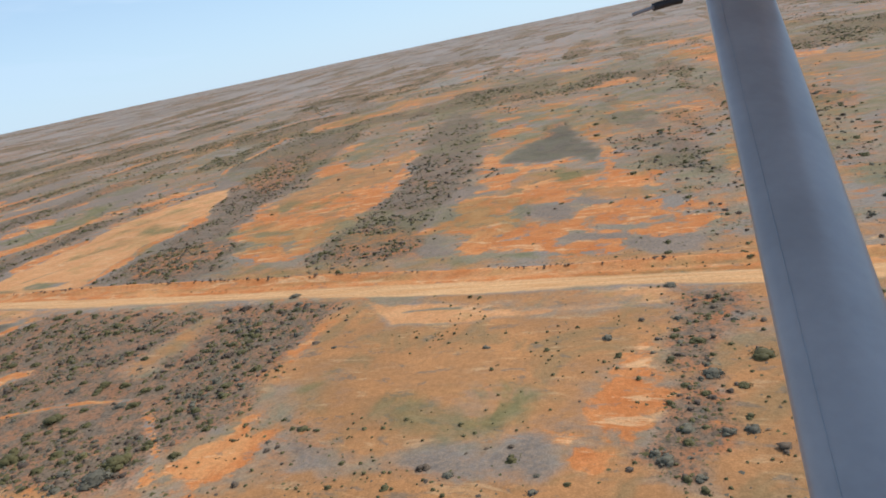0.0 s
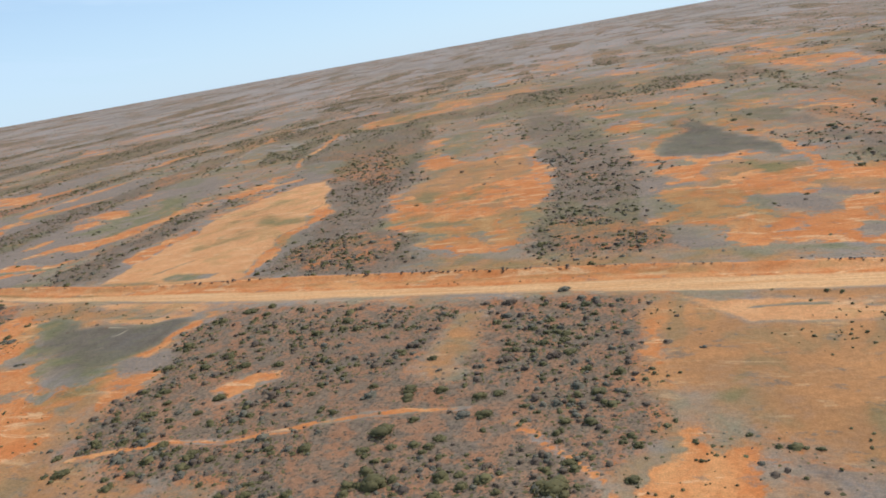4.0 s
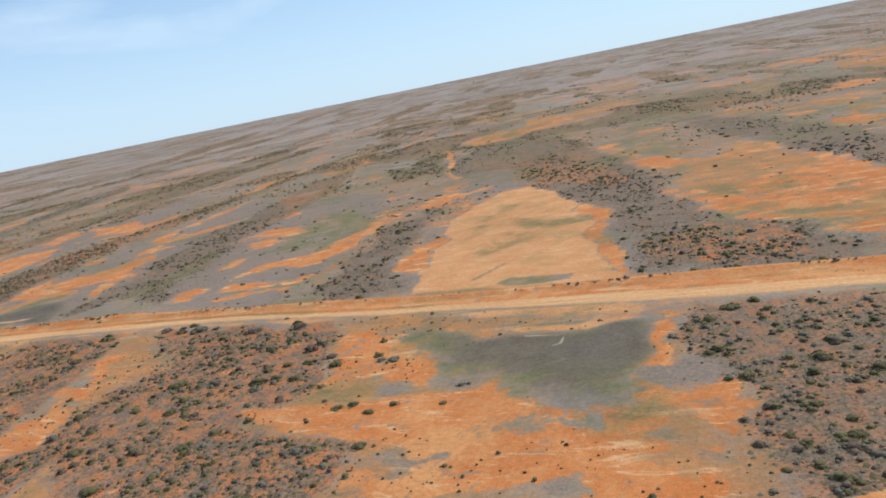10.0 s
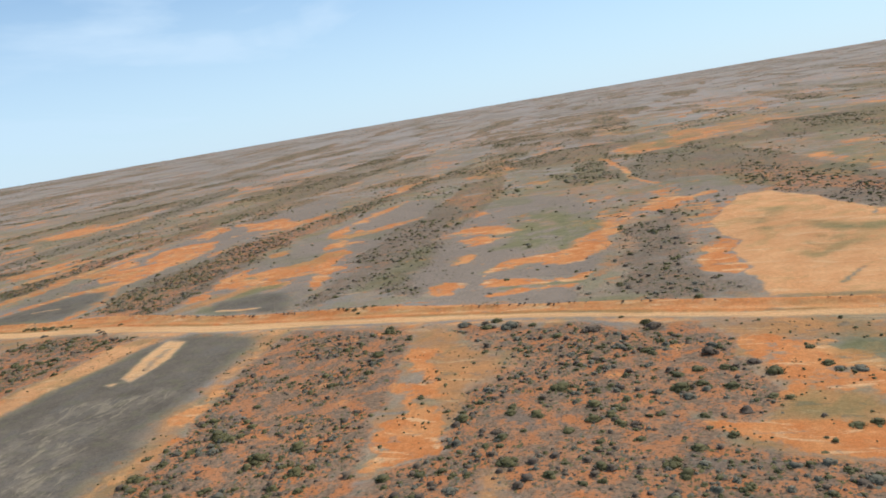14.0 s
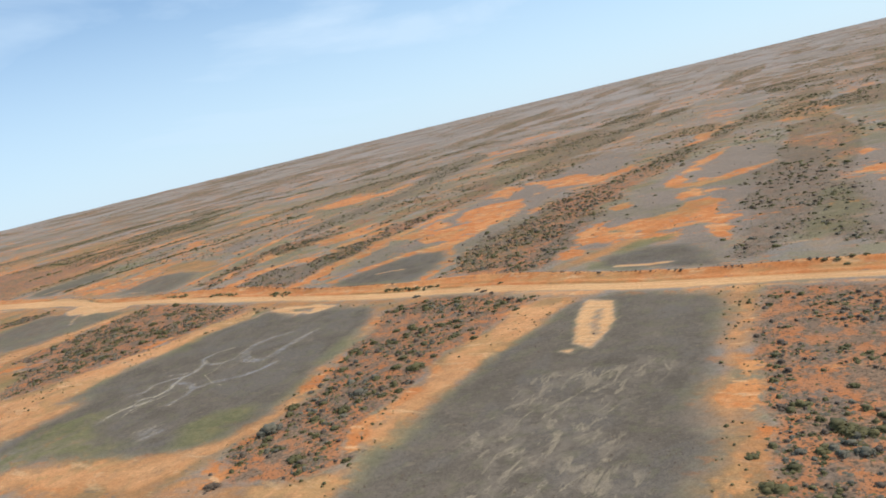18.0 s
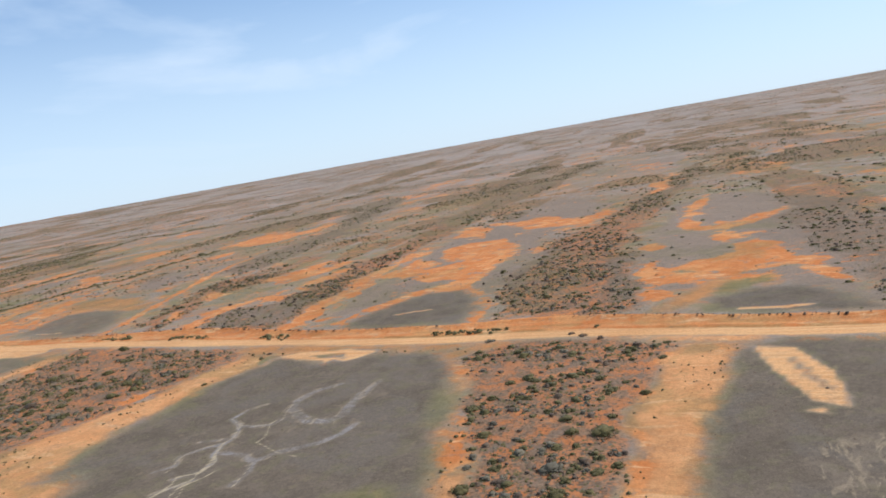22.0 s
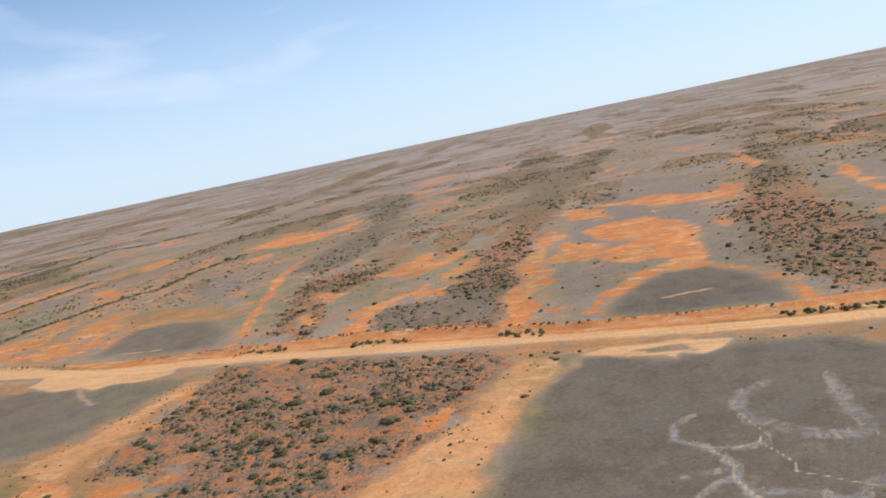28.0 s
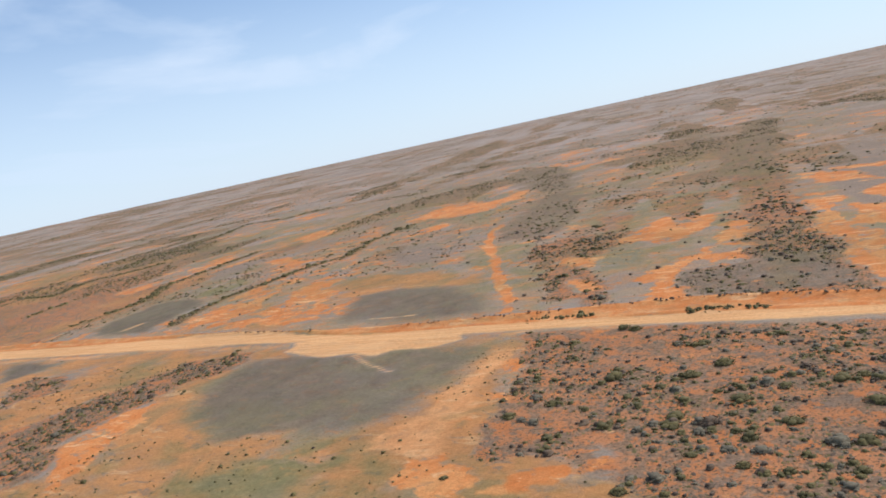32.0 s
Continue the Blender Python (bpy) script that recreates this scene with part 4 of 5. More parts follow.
patch('track', [(-797, 98), (-785, 105), (-784, 137), (-761, 163), (-734, 157), (-735, 132), (-734, 99), (-731, 71)])
patch('track', [(-718, 66), (-698, 73), (-660, 84), (-640, 95), (-641, 118), (-648, 136), (-638, 135), (-628, 105), (-630, 89), (-632, 78), (-634, 68), (-687, 54)])
patch('clay', [(-725, 69), (-732, 89), (-732, 104), (-737, 124), (-732, 140), (-727, 151), (-684, 138), (-651, 136), (-641, 118), (-638, 103), (-640, 94), (-654, 85), (-676, 78), (-700, 68)])
patch('scrub', [(-878, 146), (-890, 178), (-905, 219), (-880, 229), (-830, 231), (-788, 219), (-773, 210), (-774, 193), (-772, 173), (-780, 160), (-788, 144), (-792, 125), (-794, 109), (-808, 102)])
patch('track', [(-788, 107), (-784, 119), (-784, 140), (-780, 160), (-776, 183), (-777, 205), (-778, 220), (-763, 218), (-757, 191), (-758, 167), (-758, 143), (-755, 120), (-750, 106), (-786, 103)])
patch('track', [(-682, 208), (-670, 202), (-657, 177), (-650, 151), (-642, 132), (-637, 112), (-643, 112), (-651, 140), (-659, 166), (-671, 192)])
patch('drift', [(-651, 154), (-644, 145), (-639, 125), (-639, 112), (-644, 129)])
patch('clay', [(-755, 120), (-758, 143), (-758, 167), (-757, 191), (-755, 201), (-724, 195), (-710, 210), (-682, 208), (-671, 192), (-659, 166), (-651, 140), (-643, 112), (-750, 106)])
patch('moss', [(-753, 120), (-756, 141), (-757, 164), (-756, 188), (-749, 166), (-750, 142), (-746, 123)])
patch('weed', [(-758, 195), (-763, 213), (-758, 212), (-753, 200), (-753, 190)])
patch('pale', [(-755, 203), (-746, 210), (-724, 212), (-709, 210), (-713, 202), (-717, 198), (-723, 199), (-724, 195), (-728, 198), (-740, 199)])
patch('weed', [(-738, 204), (-723, 206), (-718, 202), (-732, 201)])
streak('bloom', 3.2, [(-704, 175), (-709, 170), (-710, 162), (-707, 155)])
streak('bloom', 3.6, [(-707, 155), (-694, 146), (-687, 147), (-686, 152), (-688, 158), (-690, 167)])
streak('bloom', 2.8, [(-689, 166), (-690, 172), (-690, 178)])
streak('bloom', 2.1, [(-704, 148), (-705, 143), (-710, 142), (-715, 142), (-722, 146)])
streak('bloom', 1.9, [(-715, 142), (-710, 134), (-710, 130)])
streak('bloom', 1.9, [(-710, 130), (-715, 124), (-717, 121), (-713, 116), (-717, 112)])
streak('bloom', 2.6, [(-689, 127), (-686, 130), (-681, 134), (-678, 140), (-678, 146)])
streak('bloom', 2.6, [(-705, 125), (-697, 124), (-692, 121), (-689, 116), (-688, 110)])
streak('bloom', 1.6, [(-722, 146), (-722, 153), (-719, 158)])
streak('bloom', 1.8, [(-711, 133), (-718, 130)])
streak('bloom', 1.9, [(-710, 130), (-707, 123), (-703, 120), (-703, 114), (-707, 110)])
streak('bloom', 2.4, [(-692, 121), (-690, 125), (-689, 127)])
streak('crust', 0.63, [(-710, 159), (-705, 149), (-706, 144), (-700, 135), (-700, 132), (-689, 127), (-682, 126)])
streak('crust', 0.56, [(-706, 144), (-710, 142), (-715, 142), (-722, 146)])
streak('crust', 0.56, [(-715, 142), (-710, 134), (-710, 130)])
streak('crust', 0.77, [(-710, 130), (-707, 124), (-703, 120), (-702, 114), (-707, 111), (-705, 108), (-705, 103), (-706, 98)])
streak('crust', 0.7, [(-698, 116), (-699, 110), (-701, 107), (-700, 103), (-697, 99)])
streak('crust', 0.56, [(-715, 118), (-712, 115), (-713, 112)])
streak('crust', 0.56, [(-692, 121), (-690, 117), (-687, 109)])
streak('bloom', 1.6, [(-700, 110), (-706, 103), (-703, 93)])
streak('crust', 0.7, [(-708, 126), (-704, 118), (-701, 110), (-704, 105), (-706, 96)])
streak('crust', 0.56, [(-701, 110), (-697, 102)])
patch('green', [(-718, 74), (-707, 86), (-694, 93), (-683, 96), (-670, 90), (-676, 79), (-704, 69)])
patch('green', [(-721, 81), (-727, 93), (-712, 100), (-688, 98), (-676, 85), (-694, 74), (-703, 72)])
patch('green', [(-654, 88), (-655, 101), (-649, 108), (-644, 95)])
patch('bloom', [(-679, 93), (-675, 98), (-667, 96), (-668, 90)])
patch('scrub', [(-876, 142), (-883, 165), (-891, 194), (-896, 223), (-870, 223), (-836, 228), (-789, 219), (-776, 203), (-771, 176), (-770, 162), (-780, 153), (-785, 144), (-787, 130), (-789, 123), (-845, 123), (-850, 135), (-870, 139)])
patch('drift', [(-791, 164), (-782, 170), (-776, 169), (-776, 159), (-785, 156)])
patch('drift', [(-815, 187), (-809, 191), (-804, 181)])
patch('track', [(-774, 203), (-766, 211), (-758, 209), (-754, 181), (-758, 160), (-762, 148), (-765, 130), (-764, 123), (-781, 123), (-780, 138), (-775, 156), (-771, 176)])
patch('weed', [(-759, 195), (-761, 210), (-758, 210), (-755, 192)])
patch('scrub', [(-887, 169), (-891, 191), (-894, 211), (-882, 217), (-846, 214), (-823, 217), (-792, 215), (-796, 123), (-842, 119), (-841, 130), (-850, 140), (-862, 137), (-874, 136), (-882, 148)])
patch('track', [(-910, 207), (-902, 218), (-894, 211), (-893, 196), (-892, 178), (-887, 155), (-885, 136), (-887, 128), (-904, 135), (-916, 129), (-911, 151), (-906, 168), (-909, 188)])
patch('tan', [(-985, 143), (-998, 165), (-1003, 208), (-1013, 203), (-1021, 175), (-1002, 147), (-988, 125), (-990, 105), (-947, 109), (-975, 132)])
patch('silt', [(-993, 156), (-1013, 180), (-1015, 206), (-1000, 215), (-997, 221), (-947, 212), (-948, 218), (-915, 220), (-908, 212), (-906, 182), (-910, 156), (-927, 142), (-943, 137), (-962, 140)])
patch('green', [(-959, 114), (-962, 123), (-948, 119), (-937, 124), (-927, 128), (-921, 134), (-907, 135), (-908, 126), (-920, 120), (-924, 114), (-942, 110)])
patch('tan', [(-975, 132), (-968, 136), (-950, 140), (-940, 144), (-936, 134), (-945, 127), (-956, 123)])
patch('drift', [(-866, 119), (-865, 129), (-858, 132), (-848, 130), (-851, 125), (-856, 118), (-866, 117)])
patch('drift', [(-895, 117), (-896, 133), (-885, 136), (-868, 124), (-872, 116)])
patch('drift', [(-855, 137), (-848, 140), (-844, 138), (-847, 134)])
patch('drift', [(-889, 177), (-893, 196), (-884, 190), (-884, 173), (-884, 162)])
patch('slate', [(-858, 120), (-848, 130), (-841, 133), (-842, 124), (-849, 118)])
patch('scrub', [(-1072, 142), (-1067, 151), (-1065, 172), (-1060, 195), (-1054, 214), (-1020, 223), (-1013, 209), (-1024, 192), (-1021, 165), (-1025, 151), (-1017, 131), (-1008, 113), (-1008, 103)])
patch('scrub', [(-1150, 188), (-1145, 202), (-1127, 207), (-1099, 185), (-1113, 174), (-1106, 162)])
patch('drift', [(-1028, 134), (-1028, 156), (-1021, 175), (-1008, 151), (-1001, 131), (-994, 111), (-994, 105), (-1012, 124)])
patch('clay', [(-1208, 223), (-1187, 229), (-1152, 225), (-1158, 210), (-1163, 196)])
patch('pale', [(-1002, 218), (-1006, 231), (-983, 234), (-955, 234), (-932, 234), (-920, 222), (-927, 216), (-936, 213), (-947, 213), (-952, 207), (-965, 212), (-978, 210)])
streak('pale', 1.4, [(-963, 210), (-947, 199), (-933, 191)])

# low dune lines run away from the road: scrub on their crests, orange flecks and dry grass on their flanks
DUNE = XX + 0.22 * YY
crest = fbm(DUNE, YY / 7.0, 74, 2, 4)
flank = fbm(DUNE + 37, YY / 4.0, 96, 6, 4)
OPEN = np.clip((YY - 236) / 30, 0, 1) * np.clip(1 - COVER["clay"] - COVER["pan"] - COVER["road"], 0, 1)
FADE = np.clip((2600 - YY) / 1500, 0.25, 1)
speck = fbm(XX, YY / 1.3, 22, 3, 5)
WEST = np.clip((-520 - XX) / 200, 0, 1)
FEW = 0.546 + 0.016 * WEST
FLECKS = np.clip((speck + 0.55 * (flank - 0.5) - FEW) / 0.04, 0, 1) * OPEN * (1 - 0.65 * COVER["slate"]) * FADE * np.clip(1.1 - COVER["scrub"], 0.15, 1)
COVER["orange"] = np.maximum(COVER["orange"], 0.74 * FLECKS)
COVER["tan"] = np.maximum(COVER["tan"], (0.75 - 0.35 * WEST) * np.clip((fbm(XX - 510, YY, 44, 1, 4) + 0.5 * (flank - 0.5) - 0.52) / 0.07, 0, 1) * OPEN * (1 - 0.7 * COVER["slate"]) * FADE * np.clip(1.0 - COVER["scrub"], 0.1, 1))
STRIPS = np.clip((crest - 0.565) / 0.035, 0, 1) * np.clip((YY - 330) / 120, 0, 1) * (0.35 + 0.65 * np.clip((fbm(XX, YY, 60, 4, 3) - 0.36) / 0.12, 0, 1))
COVER["scrub"] = np.maximum(COVER["scrub"], 0.85 * STRIPS * np.clip((4200 - YY) / 1500, 0.3, 1))
COVER["orange"] *= 1 - 0.8 * STRIPS
COVER["green"] = np.maximum(COVER["green"], (0.45 - 0.2 * WEST) * np.clip((fbm(XX + 900, YY, 70, 7, 4) - 0.54) / 0.05, 0, 1) * OPEN * FADE)

# scrub farther out grows on grey and olive ground
OUT = np.clip((YY - 380) / 200, 0, 1) * np.clip(COVER["scrub"], 0, 1)
COVER["slate"] = np.maximum(COVER["slate"], 0.6 * OUT)
# slate over all far ground, its blue-grey standing for haze
COVER["slate"] = np.maximum(COVER["slate"], 0.42 * np.clip((YY - 300) / 300, 0, 1) * np.clip((1600 - YY) / 600, 0.4, 1))
RING = np.clip(6 * COVER["clay"] * (1 - COVER["clay"]) - 0.6, 0, 1) * np.clip((fbm(XX, YY, 45, 2, 3) - 0.35) * 4, 0, 1)
COVER["green"] = np.maximum(COVER["green"], 0.6 * RING * (YY < 250))
COVER["green"] = np.maximum(COVER["green"], 0.3 * OUT)
# the graded road with its orange bank on the far side and a thin green strip between
shift = (WARP_Y - YY) * 0.10
NEAR, SEAM, FAR = along(XX, ROAD_NEAR), along(XX, ROAD_SEAM), along(XX, BANK_FAR)


def band(lo, hi, soft):
    """1 between the two lines."""
    s = np.clip((YY + shift - lo) / soft + 0.5, 0, 1) * np.clip((hi - YY - shift) / soft + 0.5, 0, 1)
    return s.astype(np.float32)


everywhere = (slice(None), slice(None))
BARE = np.clip(1 - 1.6 * COVER["road"] - 0.8 * COVER["clay"], 0, 1)
lay("bank", *everywhere, band(SEAM - 2, FAR, 3.5))
lay("pan", *everywhere, band(SEAM + 2.5, SEAM + 8, 4) * 0.22)
lay("road", *everywhere, band(NEAR, SEAM, 3.2))
lay("tan", *everywhere, band(NEAR - 14, NEAR + 2, 9) * (0.9 - 0.75 * np.clip(COVER["scrub"], 0, 1)) * BARE * np.clip((vnoise(XX, YY, 55, 6) - 0.15) * 2, 0, 1))
lay("pan", *everywhere, band(NEAR - 6, NEAR + 2, 5) * (0.7 - 0.5 * np.clip(COVER["scrub"], 0, 1)) * BARE * np.clip((vnoise(XX, YY, 40, 3) - 0.2) * 2, 0, 1))
lay("green", *everywhere, band(SEAM - 1.2, SEAM + 1.8, 1.6) * np.clip((fbm(XX, YY, 60, 5, 3) - 0.46) * 9, 0, 0.8))
lay("green", *everywhere, band(SEAM + 5, SEAM + 7.5, 2) * np.clip((fbm(XX, YY, 45, 6, 3) - 0.52) * 9, 0, 0.6))
lay("track", *everywhere, band(FAR - 6.0, FAR - 4.6, 1.2) * 0.5)
COVER["scrub"] *= 1 - band(NEAR - 2, FAR + 1, 4)


def grid_mesh(name, nx, ny, co):
    """A grid of quads out of arrays."""
    me = bpy.data.meshes.new(name)
    me.vertices.add(nx * ny)
    me.vertices.foreach_set("co", co.astype(np.float32).ravel())
    a = (np.arange(nx - 1)[:, None] * ny + np.arange(ny - 1)[None, :]).ravel()
    quads = np.stack([a, a + ny, a + ny + 1, a + 1], 1).astype(np.int32)
    me.loops.add(quads.size)
    me.loops.foreach_set("vertex_index", quads.ravel())
    me.polygons.add(len(quads))
    me.polygons.foreach_set("loop_start", np.arange(len(quads), dtype=np.int32) * 4)
    me.polygons.foreach_set("use_smooth", np.ones(len(quads), bool))
    me.update(calc_edges=True)
    return me


ground_mesh = grid_mesh("ground", len(GX), len(GY), np.stack([XX, YY, land_z(XX, YY)], -1))
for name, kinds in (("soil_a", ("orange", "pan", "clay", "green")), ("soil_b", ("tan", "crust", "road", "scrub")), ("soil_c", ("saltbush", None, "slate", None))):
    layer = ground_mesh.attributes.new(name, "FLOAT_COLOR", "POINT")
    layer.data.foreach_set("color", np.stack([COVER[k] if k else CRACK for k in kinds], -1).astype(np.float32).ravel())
ground_mesh.materials.append(SOIL)
ground = tagged(new("ground", ground_mesh), "flat arid plain of orange sand, grey stony scrub and clay pans", "ground", kind="structure")


def cover_at(kind, x, y):
    i = np.clip(np.searchsorted(GX, x), 0, len(GX) - 1)
    j = np.clip(np.searchsorted(GY, y), 0, len(GY) - 1)
    return COVER[kind][i, j]


# ---- shrubs ----
def blob(rng, rings, sides, rough):
    """A lumpy dome of radius 1 as vertices and triangles."""
    vs, fs = [(0, 0, 1.0 + 0.1 * rng.randn())], []
    for r in range(1, rings + 1):
        a = 1.75 * r / rings
        for s in range(sides):
            b = 2 * math.pi * (s + 0.5 * (r % 2)) / sides
            k = 1 + rough * rng.randn()
            vs.append((k * math.sin(a) * math.cos(b), k * math.sin(a) * math.sin(b), k * math.cos(a)))
    for s in range(sides):
        fs.append((0, 1 + s, 1 + (s + 1) % sides))
    for r in range(rings - 1):
        p, q = 1 + r * sides, 1 + (r + 1) * sides
        for s in range(sides):
            n = (s + 1) % sides
            if r % 2 == 0:
                fs += [(p + s, q + s, p + n), (p + n, q + s, q + n)]
            else:
                fs += [(p + s, q + s, q + n), (p + s, q + n, p + n)]
    return np.array(vs), np.array(fs)


def clumps(rng, count, rings, sides, rough=0.16):
    """A shrub about 1 wide in radius: lumps of leaves of several sizes heaped together."""
    vs, fs, base = [], [], 0
    for k in range(count):
        v, f = blob(rng, rings, sides, rough)
        a, d = rng.rand() * 6.28, (0.0 if k == 0 else 0.3 + 0.42 * rng.rand())
        s = (0.62 if k == 0 else 0.25 + 0.25 * rng.rand())
        v = v * (s, s, s * (0.75 + 0.35 * rng.rand())) + (d * math.cos(a), d * math.sin(a), 0.18 + 0.42 * (1 - d) * rng.rand())
        vs.append(v)
        fs.append(f + base)
        base += len(v)
    return np.concatenate(vs), np.concatenate(fs)


def sprays(rng, count, leaf):
    """Loose leafy twig ends as small triangles round a dome, for a broken outline."""
    vs, fs = [], []
    for k in range(count):
        a, e = rng.rand() * 6.28, math.acos(rng.rand() ** 0.8)
        r = 0.78 + 0.3 * rng.rand()
        c = np.array((r * math.sin(e) * math.cos(a), r * math.sin(e) * math.sin(a), 0.12 + 0.72 * r * math.cos(e)))
        p = [c + leaf * rng.randn(3) for _ in range(3)]
        vs += p
        fs.append((3 * k, 3 * k + 1, 3 * k + 2))
    return np.array(vs), np.array(fs)


def join(*lots):
    vs, fs, base = [], [], 0
    for v, f in lots:
        vs.append(v)
        fs.append(f + base)
        base += len(v)
    return np.concatenate(vs), np.concatenate(fs)


def tri_mesh(name, v, f, mats, index=None, smooth=False):
    me = bpy.data.meshes.new(name)
    me.vertices.add(len(v))
    me.vertices.foreach_set("co", np.asarray(v, np.float32).ravel())
    me.loops.add(f.size)
    me.loops.foreach_set("vertex_index", f.astype(np.int32).ravel())
    me.polygons.add(len(f))
    me.polygons.foreach_set("loop_start", np.arange(len(f), dtype=np.int32) * 3)
    if smooth:
        me.polygons.foreach_set("use_smooth", np.ones(len(f), bool))
    if index is not None:
        me.polygons.foreach_set("material_index", index.astype(np.int32))
    for m in mats:
        me.materials.append(m)
    me.update(calc_edges=True)
    return me


def scatter(name, templates, x, y, radius, squash, material, label, sink=0.12):
    """Many shrubs of one kind as one object."""
    rng = np.random.RandomState(len(x) + 7)
    z = land_z(x, y)
    turn, pick = rng.rand(len(x)) * 6.28, rng.randint(len(templates), size=len(x))
    vs, fs, base = [], [], 0
    for k, (tv, tf) in enumerate(templates):
        m = np.where(pick == k)[0]
        if not len(m):
            continue
        c, s, r = np.cos(turn[m])[:, None], np.sin(turn[m])[:, None], radius[m][:, None]
        v = np.stack([x[m][:, None] + r * (c * tv[:, 0] - s * tv[:, 1]), y[m][:, None] + r * (s * tv[:, 0] + c * tv[:, 1]),
                      z[m][:, None] + r * (squash[m][:, None] * tv[:, 2] - sink)], -1)
        vs.append(v.reshape(-1, 3))
        fs.append((tf[None] + base + (np.arange(len(m)) * len(tv))[:, None, None]).reshape(-1, 3))
        base += v.shape[0] * v.shape[1]
    me = tri_mesh(name, np.concatenate(vs), np.concatenate(fs), [material], smooth=True)
    return tagged(new(name, me), label, "shrubs", kind="stuff")


RNG = np.random.RandomState(11)
MEDIUM = [join(clumps(RNG, 3, 2, 5), sprays(RNG, 12, 0.14)) for _ in range(8)]
SMALL = [clumps(RNG, 2, 2, 5, 0.2) for _ in range(8)]
TINY = [blob(RNG, 1, 6, 0.25) for _ in range(8)]
FAR_CLUMP = [blob(RNG, 2, 5, 0.25) for _ in range(8)]


def sow(count, x0, x1, y0, y1, power, floor, seed):
    """Places drawn where the ground carries scrub."""
    rng = np.random.RandomState(seed)
    x, y = x0 + (x1 - x0) * rng.rand(count), y0 + (y1 - y0) * rng.rand(count)
    grow = cover_at("scrub", x, y)
    other = np.maximum.reduce([cover_at(k, x, y) for k in ("pan", "clay", "road", "crust")])
    sandy = np.maximum(cover_at("orange", x, y), cover_at("tan", x, y))
    clump = fbm(x, y, 14, 2, 3)
    away = np.clip((y - 380) / 150, 0, 1)
    clump = clump * (1 - away) + away * (0.25 + (fbm(x + 0.25 * y, y / 2.2, 34, 6, 4) - 0.42) * 1.7)
    odds = (floor + grow ** power) * (1 - other) ** 3 * (1 - 0.75 * sandy) * np.maximum(np.clip((clump - 0.315) * 4.6, 0.07, 1), np.clip(grow * 2 - 2, 0, 0.9))
    odds = np.where((y > along(x, ROAD_NEAR) - 1) & (y < along(x, BANK_FAR) + 1), 0, odds)
    k = rng.rand(count) < odds
    return x[k], y[k], rng


STANDS = (  # name, templates, tries, x0, x1, y0, y1, size, material, label
    ("olive_shrubs", MEDIUM, 38000, -1250, 60, 70, 420, 0.98, OLIVE, "rounded olive-green desert shrubs dotted over grey ground"),
    ("grey_shrubs", MEDIUM, 15000, -1250, 60, 70, 420, 0.95, GREYLEAF, "low blue-grey saltbush shrubs on stony ground"),
    ("dry_shrubs", SMALL, 40000, -1250, 60, 70, 420, 0.80, DRY, "dry brown leafless twiggy shrubs"),
    ("small_tufts", TINY, 180000, -1250, 60, 70, 360, 0.38, OLIVE, "small dark tufts scattered between the shrubs"),
    ("pale_tufts", TINY, 130000, -1250, 60, 70, 360, 0.36, GREYLEAF, "small grey tufts scattered between the shrubs"),
    ("brown_tufts", TINY, 110000, -1250, 60, 70, 360, 0.34, DRY, "small dry brown tufts scattered between the shrubs"),
    ("distant_shrubs", FAR_CLUMP, 130000, -2100, 500, 420, 1300, 0.95, OLIVE, "dark scrub in bands across the far plain"),
    ("distant_grey_shrubs", FAR_CLUMP, 45000, -2100, 500, 420, 1300, 0.85, GREYLEAF, "grey scrub in bands across the far plain"),
    ("distant_dry_shrubs", FAR_CLUMP, 24000, -2100, 500, 420, 1300, 0.75, DRY, "dry brown scrub in bands across the far plain"),
    ("remote_scrub", TINY, 90000, -4200, 1300, 1300, 4300, 1.9, GREYLEAF, "thin bands of remote scrub towards the skyline"),
    ("remote_dark_scrub", TINY, 110000, -4200, 1300, 1300, 4300, 2.1, OLIVE, "thin dark bands of remote scrub towards the skyline"))
for seed, (name, templates, tries, x0, x1, y0, y1, size, mat, label) in enumerate(STANDS):
    x, y, rng = sow(tries, x0, x1, y0, y1, 1.5, 0.008, 100 + seed)
    r = size * np.exp(0.42 * rng.randn(len(x)))
    r = np.minimum(r, 2.6 * size)
    scatter(name, templates, x, y, r, 0.42 + 0.30 * rng.rand(len(x)), mat, label)


# thickets in long lines on the crests of the western dunes
rng = np.random.RandomState(31)
kx, ky = -1750 + 1000 * rng.rand(150000), 235 + 700 * rng.rand(150000)
ok = (cover_at("scrub", kx, ky) > 1.0) & (ky > along(kx, BANK_FAR) + 2) & (fbm(kx, ky, 9, 2, 2) > 0.40)
kx, ky = kx[ok], ky[ok]
scatter("dune_thicket", FAR_CLUMP, kx, ky, 1.15 * np.exp(0.35 * rng.randn(len(kx))), 0.5 + 0.35 * rng.rand(len(kx)), OLIVE, "dark thicket in narrow lines along low dune crests")


# ---- single shrubs that stand out ----
def part(name, v, f, material, parent, label=""):
    ob = new(name, v if f is None else tri_mesh(name, v, f, [material]))
    ob.parent = parent
    return tagged(ob, label)


def tube(points, radii, sides=5):
    """A bent tapered twig as triangles."""
    vs, fs = [], []
    for k, (p, r) in enumerate(zip(points, radii)):
        for s in range(sides):
            a = 2 * math.pi * s / sides
            vs.append((p[0] + r * math.cos(a), p[1] + r * math.sin(a), p[2]))
        if k:
            b, c = (k - 1) * sides, k * sides
            for s in range(sides):
                n = (s + 1) % sides
                fs += [(b + s, b + n, c + n), (b + s, c + n, c + s)]
    return np.array(vs), np.array(fs)


